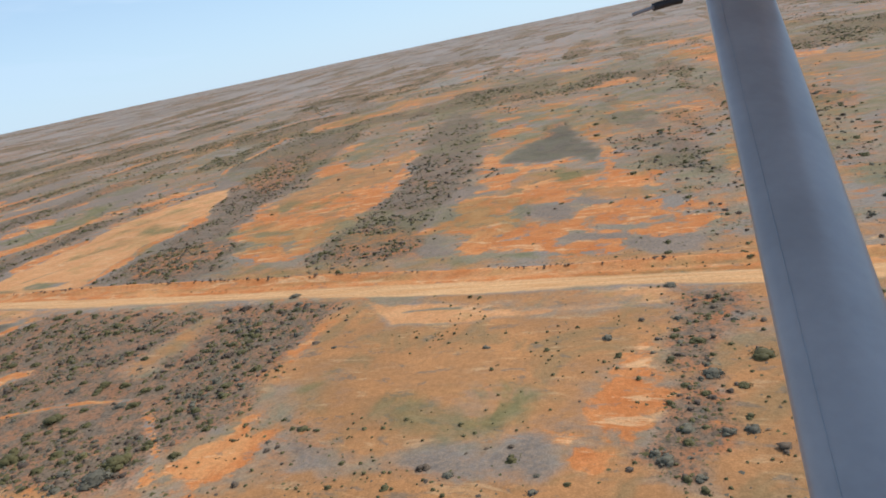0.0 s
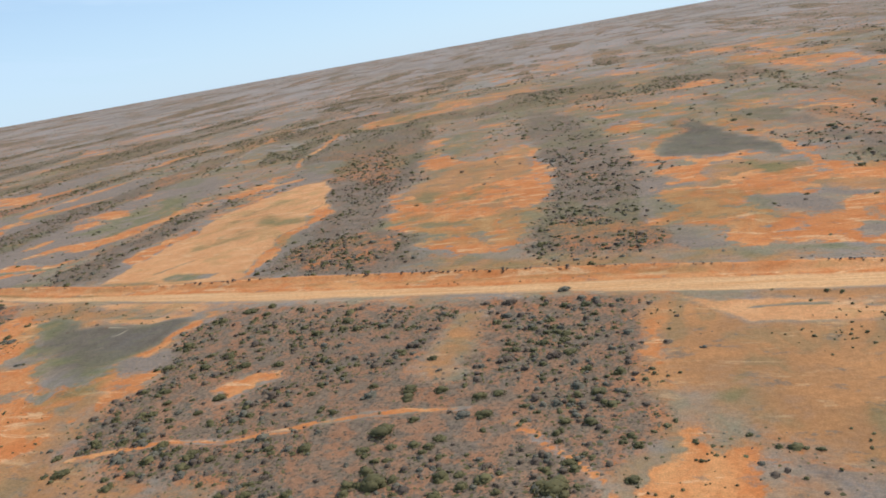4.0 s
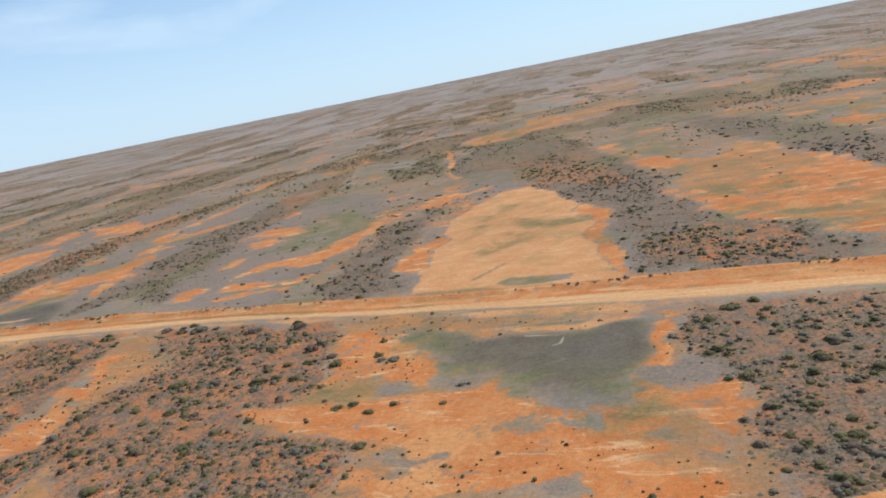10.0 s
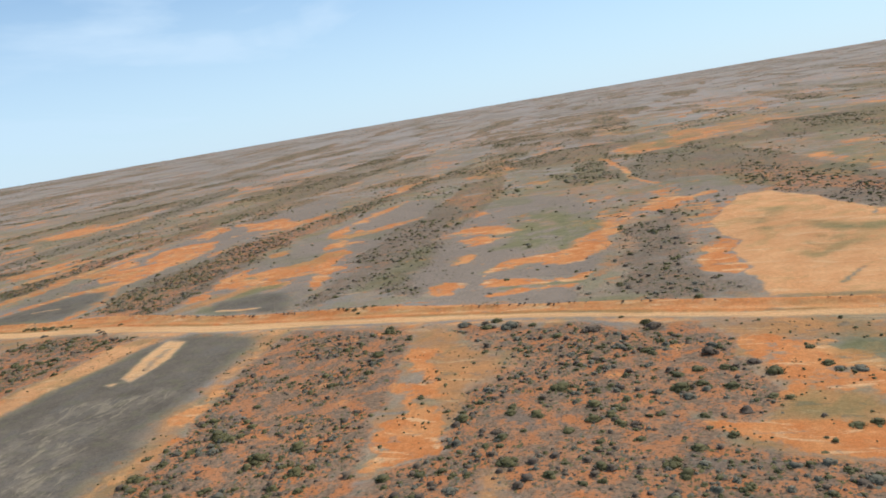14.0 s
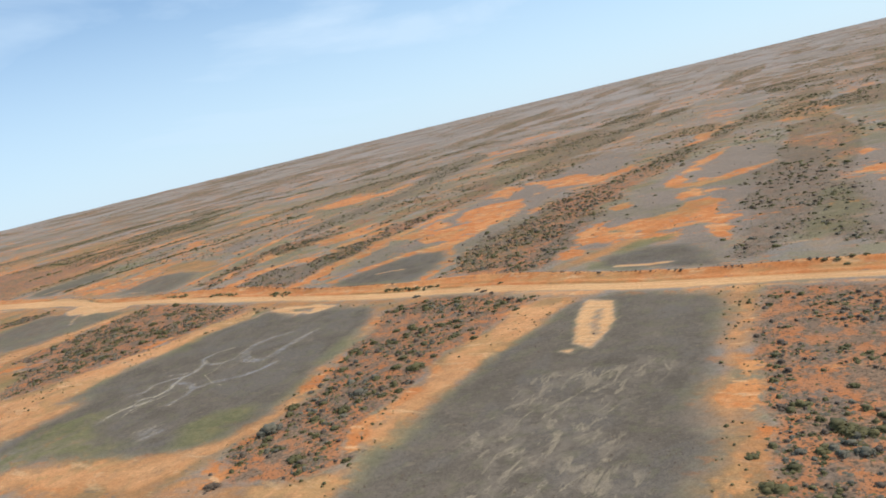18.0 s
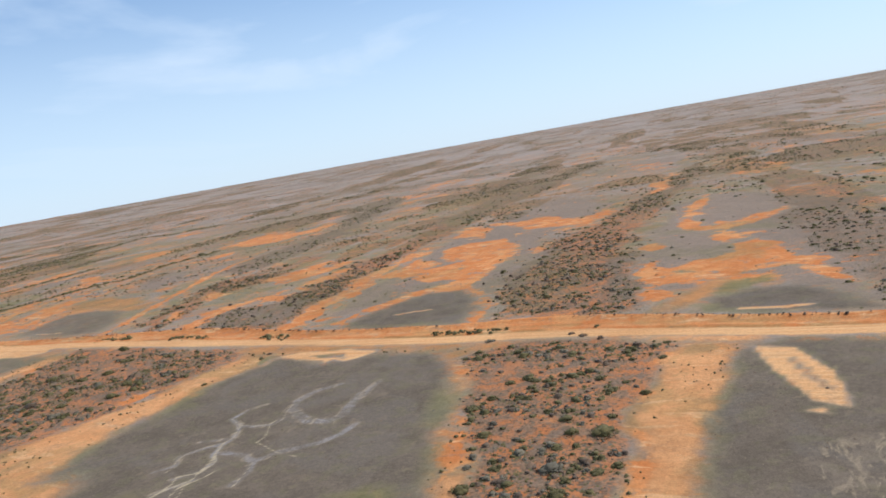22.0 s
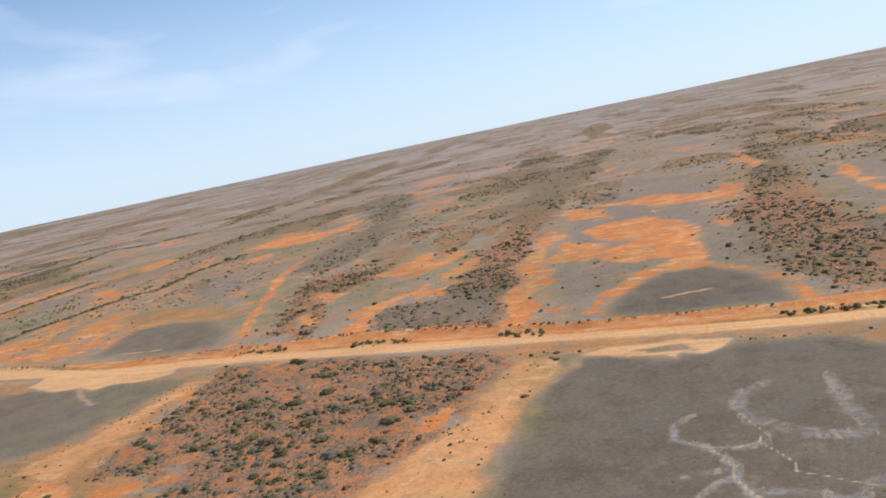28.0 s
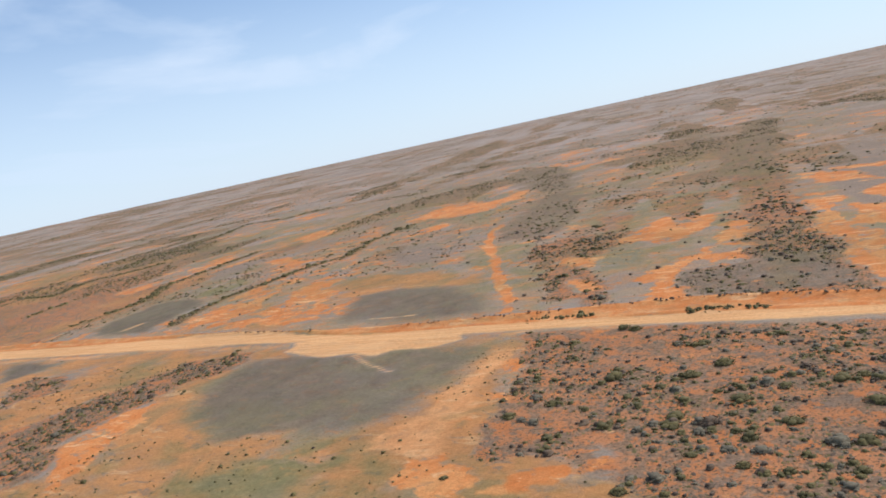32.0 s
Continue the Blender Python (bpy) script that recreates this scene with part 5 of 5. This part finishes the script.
def stems(rng, count):
    lots = []
    for _ in range(count):
        a, reach_out, up = rng.rand() * 6.28, 0.25 + 0.35 * rng.rand(), 0.35 + 0.3 * rng.rand()
        c, s = math.cos(a), math.sin(a)
        lots.append(tube([(0.05 * c, 0.05 * s, -0.1), (0.4 * reach_out * c, 0.4 * reach_out * s, 0.45 * up), (reach_out * c, reach_out * s, up)], (0.045, 0.03, 0.012)))
    return join(*lots)


KINDS = (("rounded olive-green shrub standing on stony orange ground", OLIVE), ("spreading blue-grey saltbush on stony ground", GREYLEAF),
         ("broad dark-green shrub with a dense leafy crown", OLIVE), ("half-bare shrub of dry brown twigs", DRY))
MODELS = []
SHRUB_RNG = np.random.RandomState(5)
for kind in range(4):
    for variant in range(3):
        crown = join(clumps(SHRUB_RNG, 9 if kind != 3 else 6, 3, 7, 0.15), sprays(SHRUB_RNG, 150, 0.085))
        MODELS.append((kind, tri_mesh("crown", *crown, [KINDS[kind][1]], smooth=True), tri_mesh("stems", *stems(SHRUB_RNG, 6), [BARK])))


def shrub(x, y, r):
    pick = SHRUB_RNG.randint(100)
    kind = 0 if pick < 42 else 1 if pick < 60 else 2 if pick < 88 else 3
    _, crown, wood = MODELS[kind * 3 + SHRUB_RNG.randint(3)]
    z = float(land_z(np.array(x), np.array(y)))
    base = new("shrub")
    base.matrix_world = Matrix.LocRotScale((x, y, z - 0.08 * r), Euler((0, 0, SHRUB_RNG.rand() * 6.28)), (r, r * (0.85 + 0.3 * SHRUB_RNG.rand()), r * (0.46 + 0.24 * SHRUB_RNG.rand())))
    tagged(base, KINDS[kind][0], "shrub", "shrubs standing out of the scrub")
    part("crown", crown, None, None, base)
    part("stems", wood, None, None, base, "grey woody stems")


def grow(places):
    for x, y, r in places:
        shrub(x, y, r)


grow([(-878.3, 124.2, 1.1), (-876.2, 155.5, 2.2), (-873.0, 167.1, 1.5), (-871.9, 153.4, 1.6), (-868.3, 152.0, 1.8), (-867.5, 163.0, 1.8), (-863.6, 221.8, 2.2), (-859.8, 220.1, 2.2), (-855.8, 180.4, 2.8), (-849.5, 151.8, 1.4), (-843.9, 204.1, 1.6), (-842.2, 147.9, 1.5), (-839.5, 121.6, 1.8), (-837.3, 203.8, 2.2), (-836.5, 179.3, 3.0), (-835.4, 155.5, 2.4), (-835.3, 150.7, 2.7), (-829.2, 187.0, 2.7), (-829.2, 137.2, 1.5), (-828.7, 147.2, 2.0), (-828.3, 169.1, 1.3), (-827.5, 152.0, 2.6), (-823.7, 210.9, 1.7), (-822.6, 164.1, 2.7), (-822.2, 139.9, 1.7), (-821.7, 148.0, 1.5), (-821.3, 171.9, 1.3), (-818.9, 133.4, 1.6), (-818.8, 145.1, 2.0), (-818.0, 179.9, 1.4)])
grow([(-817.4, 209.0, 2.3), (-816.4, 139.5, 1.9), (-813.9, 170.8, 1.9), (-811.3, 153.1, 2.4), (-810.9, 131.9, 1.6), (-810.1, 182.5, 1.6), (-805.2, 193.2, 1.6), (-802.9, 143.6, 2.6), (-802.5, 175.0, 2.3), (-799.5, 133.0, 1.6), (-798.3, 176.4, 2.0), (-798.3, 144.7, 2.2), (-796.2, 162.1, 2.4), (-795.1, 151.4, 1.4), (-780.2, 182.6, 1.7), (-761.6, 174.1, 1.3), (-761.3, 203.6, 0.8), (-760.7, 207.8, 1.2), (-759.3, 201.7, 1.2), (-668.5, 214.5, 1.9), (-667.4, 203.2, 1.6), (-664.7, 196.8, 2.2), (-652.8, 201.7, 1.8), (-649.8, 198.3, 2.2), (-648.0, 156.6, 2.1), (-645.1, 163.7, 1.6), (-644.7, 175.1, 1.5), (-644.4, 210.8, 1.5), (-641.8, 221.1, 1.3), (-640.3, 155.7, 1.4)])
grow([(-637.8, 147.5, 1.3), (-638.0, 177.0, 1.7), (-636.9, 133.5, 1.1), (-637.3, 140.9, 2.0), (-636.5, 156.3, 1.6), (-637.0, 218.5, 1.5), (-635.5, 164.4, 1.4), (-633.7, 124.4, 1.2), (-634.1, 177.2, 1.7), (-633.0, 173.2, 1.5), (-630.7, 114.6, 2.1), (-628.7, 117.5, 1.0), (-629.1, 127.9, 1.3), (-627.5, 110.9, 1.5), (-628.1, 139.0, 1.2), (-627.6, 124.8, 1.4), (-626.8, 183.0, 1.3), (-626.2, 155.3, 1.8), (-623.8, 119.2, 1.8), (-624.0, 203.5, 1.7), (-623.7, 100.9, 3.4), (-620.0, 150.4, 2.0), (-619.9, 112.1, 1.3), (-620.1, 97.5, 1.7), (-619.8, 178.5, 1.7), (-619.1, 163.9, 1.3), (-617.7, 135.9, 1.8), (-617.9, 200.3, 1.8), (-617.0, 207.3, 1.6), (-616.4, 129.5, 1.2)])
grow([(-616.4, 143.0, 2.0), (-615.0, 125.5, 2.5), (-614.9, 170.0, 1.8), (-615.0, 193.8, 1.3), (-613.1, 75.6, 2.3), (-612.0, 93.7, 1.5), (-612.2, 176.0, 1.2), (-610.7, 115.1, 2.2), (-610.3, 206.5, 1.1), (-609.8, 153.4, 1.3), (-609.2, 143.7, 3.6), (-608.3, 208.7, 1.3), (-606.9, 195.3, 1.5), (-606.0, 101.5, 1.3), (-605.5, 168.2, 1.6), (-605.0, 125.1, 1.7), (-604.8, 133.6, 1.0), (-603.9, 106.1, 1.4), (-602.0, 128.4, 1.5), (-601.8, 91.3, 2.3), (-587.3, 93.4, 1.2), (-518.1, 230.9, 1.1), (-514.7, 230.8, 1.1), (-511.4, 227.7, 1.1), (-510.7, 232.3, 1.1), (-507.1, 232.6, 1.1), (-506.0, 112.9, 1.3), (-505.4, 132.3, 1.4), (-503.0, 232.9, 0.9), (-500.6, 103.6, 1.7)])
grow([(-499.0, 115.8, 1.3), (-496.8, 98.9, 1.4), (-495.5, 143.0, 1.2), (-492.4, 124.0, 2.6), (-492.5, 98.4, 1.0), (-489.3, 117.6, 1.8), (-488.0, 126.2, 1.5), (-478.8, 181.8, 2.5), (-477.7, 100.0, 1.1), (-473.9, 115.8, 2.1), (-462.2, 140.4, 1.2), (-459.6, 207.7, 2.4), (-458.4, 112.7, 1.3), (-456.6, 120.4, 0.8), (-455.2, 103.0, 1.4), (-452.4, 208.4, 1.4), (-450.8, 204.4, 2.3), (-449.3, 210.5, 1.9), (-447.2, 100.9, 0.9), (-442.5, 204.6, 3.5), (-435.5, 205.3, 1.7), (-435.0, 100.0, 2.1), (-429.4, 103.3, 1.6), (-422.1, 141.1, 1.7), (-422.0, 131.4, 1.6), (-422.8, 106.6, 1.6), (-415.5, 118.3, 2.3), (-415.3, 198.8, 3.2), (-413.9, 156.5, 2.7), (-409.6, 175.7, 1.5)])
grow([(-408.9, 210.3, 1.0), (-407.3, 158.5, 1.5), (-406.6, 133.0, 1.6), (-404.2, 184.0, 1.4), (-402.2, 138.1, 1.8), (-400.4, 203.4, 1.9), (-399.6, 163.3, 1.4), (-398.1, 199.9, 2.6), (-396.9, 181.0, 2.1), (-393.5, 101.6, 2.4), (-393.0, 136.4, 1.6), (-388.8, 141.9, 1.2), (-385.7, 155.3, 2.6), (-384.0, 120.2, 1.9), (-382.9, 167.1, 1.8), (-381.8, 158.4, 1.8), (-381.5, 178.2, 2.8), (-377.3, 168.5, 1.8), (-373.9, 132.6, 1.5), (-371.1, 171.4, 2.1), (-366.3, 165.5, 2.3), (-358.5, 181.3, 1.2), (-355.3, 170.2, 1.6), (-353.1, 167.0, 1.4), (-352.3, 138.2, 1.5), (-351.7, 117.5, 1.9), (-349.3, 166.6, 2.0), (-348.7, 139.7, 1.5), (-346.8, 99.5, 1.8), (-342.8, 135.5, 1.5)])
grow([(-341.7, 98.2, 1.5), (-338.0, 120.0, 1.6), (-337.7, 139.4, 1.3), (-325.5, 139.2, 1.0), (-322.2, 149.0, 0.7), (-262.7, 187.7, 2.7), (-260.8, 144.8, 2.1), (-260.1, 117.3, 1.3), (-259.0, 103.2, 0.8), (-256.9, 191.4, 1.7), (-256.6, 109.4, 0.9), (-255.2, 120.2, 1.2), (-253.9, 100.6, 1.4), (-249.8, 131.7, 1.5), (-248.4, 106.7, 1.5), (-246.2, 153.0, 2.5), (-246.2, 94.7, 2.0), (-246.0, 116.3, 1.7), (-244.5, 120.2, 1.6), (-244.4, 125.7, 1.4), (-238.6, 103.9, 1.1), (-237.8, 121.9, 1.2), (-236.5, 146.9, 2.0), (-235.9, 109.0, 1.1), (-232.0, 122.0, 1.2), (-231.3, 129.7, 1.9), (-230.6, 108.0, 1.7), (-230.5, 91.6, 1.6), (-229.3, 104.2, 1.6), (-226.6, 147.8, 1.8)])
grow([(-226.2, 104.4, 1.2), (-220.1, 119.8, 1.8), (-219.8, 105.3, 1.8), (-217.7, 100.8, 1.1), (-214.4, 103.9, 1.5), (-203.7, 92.6, 1.2), (-203.6, 109.1, 1.2), (-200.8, 126.3, 1.2), (-198.5, 93.4, 1.7), (-197.9, 99.2, 1.4), (-192.9, 136.8, 1.3), (-183.1, 135.3, 2.1), (-182.3, 110.1, 1.5), (-181.2, 116.2, 2.8), (-176.6, 122.3, 1.3), (-175.4, 135.3, 1.8), (-174.9, 99.6, 2.9), (-174.1, 187.5, 2.2), (-169.1, 112.3, 1.3), (-168.1, 115.2, 1.5), (-166.6, 124.8, 1.7), (-165.4, 132.5, 1.8), (-164.8, 151.2, 2.0), (-161.8, 124.9, 1.9), (-161.3, 133.9, 1.8), (-159.8, 103.8, 1.1), (-160.4, 196.4, 2.0), (-155.7, 106.8, 1.2), (-153.5, 152.3, 1.9), (-152.9, 161.5, 1.6)])
grow([(-149.8, 154.4, 2.0), (-144.9, 122.7, 1.4), (-143.0, 127.8, 0.8), (-142.8, 130.0, 1.1), (-142.1, 100.4, 3.4), (-141.3, 109.2, 1.5), (-141.9, 94.6, 3.8), (-129.9, 104.7, 1.5), (-128.0, 174.6, 0.8), (-89.0, 105.3, 0.7), (-66.5, 103.4, 1.1), (-58.0, 112.7, 0.7), (-51.0, 104.8, 0.7), (-49.4, 158.0, 1.4), (-45.4, 103.0, 0.7), (-39.2, 188.4, 2.0), (-30.9, 110.6, 1.8), (-29.7, 155.5, 1.8), (-26.5, 132.6, 1.2), (-25.7, 140.3, 2.2), (-25.4, 106.5, 1.2), (-22.0, 119.4, 1.4), (-20.2, 206.4, 1.1), (-19.8, 135.9, 1.4), (-17.0, 148.5, 2.5)])


# a row of small dark tufts on the crest of the bank, in clusters
rng = np.random.RandomState(77)
tx = -1100 + 1150 * rng.rand(1100)
ok = fbm(tx, tx * 0, 26, 3, 3) + 0.22 * rng.rand(len(tx)) > 0.545
tx = tx[ok]
ty = along(tx, BANK_FAR) - 3.2 + 0.45 * rng.randn(len(tx))
scatter("bank_tufts", SMALL, tx, ty, 0.42 * np.exp(0.4 * rng.randn(len(tx))), 0.5 + 0.25 * rng.rand(len(tx)), DRY, "dark dry tufts in a row on the orange road bank")
sx = -1000 + 1050 * rng.rand(2600)
ok = (((sx > -905) & (sx < -770)) | ((sx > -705) & (sx < -635))) & (fbm(sx, sx * 0 + 50, 14, 6, 3) > 0.46)
sx = sx[ok]
sy = along(sx, ROAD_SEAM) + 3.0 + 1.3 * rng.randn(len(sx))
scatter("verge_shrubs", SMALL, sx, sy, 0.75 * np.exp(0.4 * rng.randn(len(sx))), 0.6 + 0.3 * rng.rand(len(sx)), OLIVE, "small green shrubs along the verge between road and bank")

gx, gy = -1100 + 1160 * rng.rand(16000), 80 + 130 * rng.rand(16000)
bare = np.maximum(cover_at("tan", gx, gy), cover_at("pan", gx, gy))
ok = (bare > 0.45) & (cover_at("road", gx, gy) < 0.2) & (fbm(gx, gy, 22, 6, 3) + 0.3 * rng.rand(len(gx)) > 0.72)
gx, gy = gx[ok], gy[ok]
scatter("sparse_tufts", SMALL, gx, gy, 0.42 * np.exp(0.4 * rng.randn(len(gx))), 0.5 + 0.3 * rng.rand(len(gx)), OLIVE, "sparse dark tufts dotted over bare sandy margins")
px, py = -760 + 560 * rng.rand(9000), 80 + 110 * rng.rand(9000)
ok = (cover_at("clay", px, py) > 0.55) & (fbm(px, py, 30, 4, 3) + 0.2 * rng.rand(len(px)) > 0.60)
px, py = px[ok], py[ok]
scatter("pan_tufts", TINY, px, py, 0.22 * np.exp(0.35 * rng.randn(len(px))), 0.5 + 0.3 * rng.rand(len(px)), DRY, "tiny dark tufts and stones strewn over the dry clay pans")


# ---- the light aeroplane that carries the camera: wing, strut and probe, where it flew at the start, shaped to fit the camera's view there ----
PLANE = pose(-10.33, 3.93, 71.26, 74.61, 0, 25.83) @ pose(0, 0, 0, 0, 0, -11.92)


def enamel(name, colour, rough):
    n = Nodes(name, rough, 0, 0.5)
    col = n.mix(n.ramp(n.noise(9.0, 4), 0.35, 0.7), colour, tuple(0.86 * c for c in colour))
    return n.done(n.tint(col, n.noise(60.0, 3), 0.97, 1.03), n.noise(30.0, 2), 0.04, 0.01)


# white paint with a mid-grey base: shade under the wing put into colour
SHADED_WHITE = enamel("shaded_white_enamel", (0.335, 0.305, 0.295), 0.38)
RUBBER = enamel("black_rubber", (0.02, 0.02, 0.022), 0.6)
STEEL = enamel("grey_metal", (0.30, 0.30, 0.31), 0.4)


def solid(name, bm, material, parent, label=""):
    me = bpy.data.meshes.new(name)
    bmesh.ops.recalc_face_normals(bm, faces=bm.faces)
    for f in bm.faces:
        f.smooth = True
    bm.to_mesh(me)
    bm.free()
    me.materials.append(material)
    ob = new(name, me)
    ob.parent = parent
    return tagged(ob, label)


def loft(sections, cap=True):
    """Skin through closed rings of equal count."""
    bm = bmesh.new()
    rings = [[bm.verts.new(p) for p in ring] for ring in sections]
    for a, b in zip(rings, rings[1:]):
        for k in range(len(a)):
            bm.faces.new((a[k], a[(k + 1) % len(a)], b[(k + 1) % len(a)], b[k]))
    if cap:
        bm.faces.new(rings[0])
        bm.faces.new(list(reversed(rings[-1])))
    return bm


def aerofoil(centre, chord_dir, thick_dir, chord, thick, count=28):
    """A ring with a round nose and a tapering tail."""
    ring = []
    for k in range(count):
        a = 2 * math.pi * k / count
        c, s = math.cos(a), math.sin(a)
        ring.append(Vector(centre) + Vector(chord_dir) * (c * chord / 2) + Vector(thick_dir) * (s * thick / 2 * (1 - 0.35 * max(-c, 0))))
    return ring


aeroplane = tagged(new("light_aeroplane"), "white high-wing light aeroplane in flight, wing strut and black probe", "aeroplane")
aeroplane.matrix_world = PLANE
TOP, FOOT = Vector((0.610, 0.680, -1.640)), Vector((0.361, -0.343, -0.533))
axis = (FOOT - TOP).normalized()
nose = Vector((-1.0, 0, 0))
nose = (nose - axis * nose.dot(axis)).normalized()
flat_side = axis.cross(nose).normalized()
solid("strut", loft([aerofoil(TOP + (FOOT - TOP) * k / 12, nose, flat_side, 0.127, 0.062) for k in range(13)]), SHADED_WHITE, aeroplane, "white painted streamlined wing strut")
solid("strut_cuff", loft([aerofoil(TOP - axis * 0.02 + axis * 0.16 * k, nose, flat_side, 0.15 - 0.015 * k, 0.085 - 0.016 * k) for k in (0, 0.5, 1)]), SHADED_WHITE, aeroplane)
solid("rubber_seal", loft([aerofoil(TOP + axis * (0.136 + 0.008 * k), nose, flat_side, 0.142, 0.075) for k in (0, 1)]), RUBBER, aeroplane, "thin black rubber seal")
line = [TOP + (FOOT - TOP) * k / 12 + nose * 0.047 - flat_side * 0.0232 for k in range(13)]
side = 1 if flat_side.z > 0 else -1
line = [p + flat_side * (0.0232 + side * 0.0207) for p in line]
solid("seam", loft([[p + nose * a + flat_side * b for a, b in ((0.0007, 0.0), (0, 0.0007), (-0.0007, 0.0), (0, -0.0007))] for p in line]), STEEL, aeroplane, "dark seam along the strut")
# wing panel: a thick slab that tapers to the tip, its leading edge rounded
tip_front, tip_back = Vector((0.64, 0.92, -2.6)), Vector((1.50, 1.03, -2.62))
root_front, root_back = Vector((-0.15, 0.96, -0.55)), Vector((1.05, 1.10, -0.55))
wing_up = (tip_back - tip_front).cross(root_front - tip_front).normalized()
if wing_up.y < 0:
    wing_up = -wing_up
sections = []
for k in range(9):
    f, b = tip_front.lerp(root_front, k / 8), tip_back.lerp(root_back, k / 8)
    mid_point, run = (f + b) / 2 + wing_up * 0.07, b - f
    size = 0.7 if k == 0 else 1.0
    sections.append(aerofoil(mid_point, -run.normalized(), wing_up, run.length * (0.97 if k == 0 else 1), 0.15 * size, 36))
solid("wing", loft(sections), SHADED_WHITE, aeroplane, "glossy white wing underside")
for k in range(5):
    at_edge = tip_front.lerp(tip_back, 0.55 + 0.09 * k) + wing_up * 0.01 - (tip_front - root_front).normalized() * 0.12
    bm = bmesh.new()
    bmesh.ops.create_uvsphere(bm, u_segments=8, v_segments=5, radius=0.006)
    bmesh.ops.translate(bm, verts=bm.verts, vec=at_edge)
    solid("screw", bm, STEEL, aeroplane)


def hose(points, radius):
    rings = []
    for k, p in enumerate(points):
        d = (Vector(points[min(k + 1, len(points) - 1)]) - Vector(points[max(k - 1, 0)])).normalized()
        u = d.cross(Vector((0, 0, 1))).normalized()
        v = d.cross(u)
        rings.append([Vector(p) + radius * (u * math.cos(a) + v * math.sin(a)) for a in [2 * math.pi * j / 12 for j in range(12)]])
    return loft(rings)


root = Vector((0.450, 0.471, -1.42))
bend = [root + Vector((-0.011 * k, -0.0024 * k - 0.0011 * k * k / 5, 0.002 * k)) for k in range(6)]
probe = solid("probe_sleeve", hose(bend, 0.0075), RUBBER, aeroplane, "curved black rubber sleeve")
tip_dir = (bend[-1] - bend[-2]).normalized()
solid("probe_tube", hose([bend[-1] - tip_dir * 0.01, bend[-1] + tip_dir * 0.045], 0.0034), STEEL, probe, "thin grey metal tube")
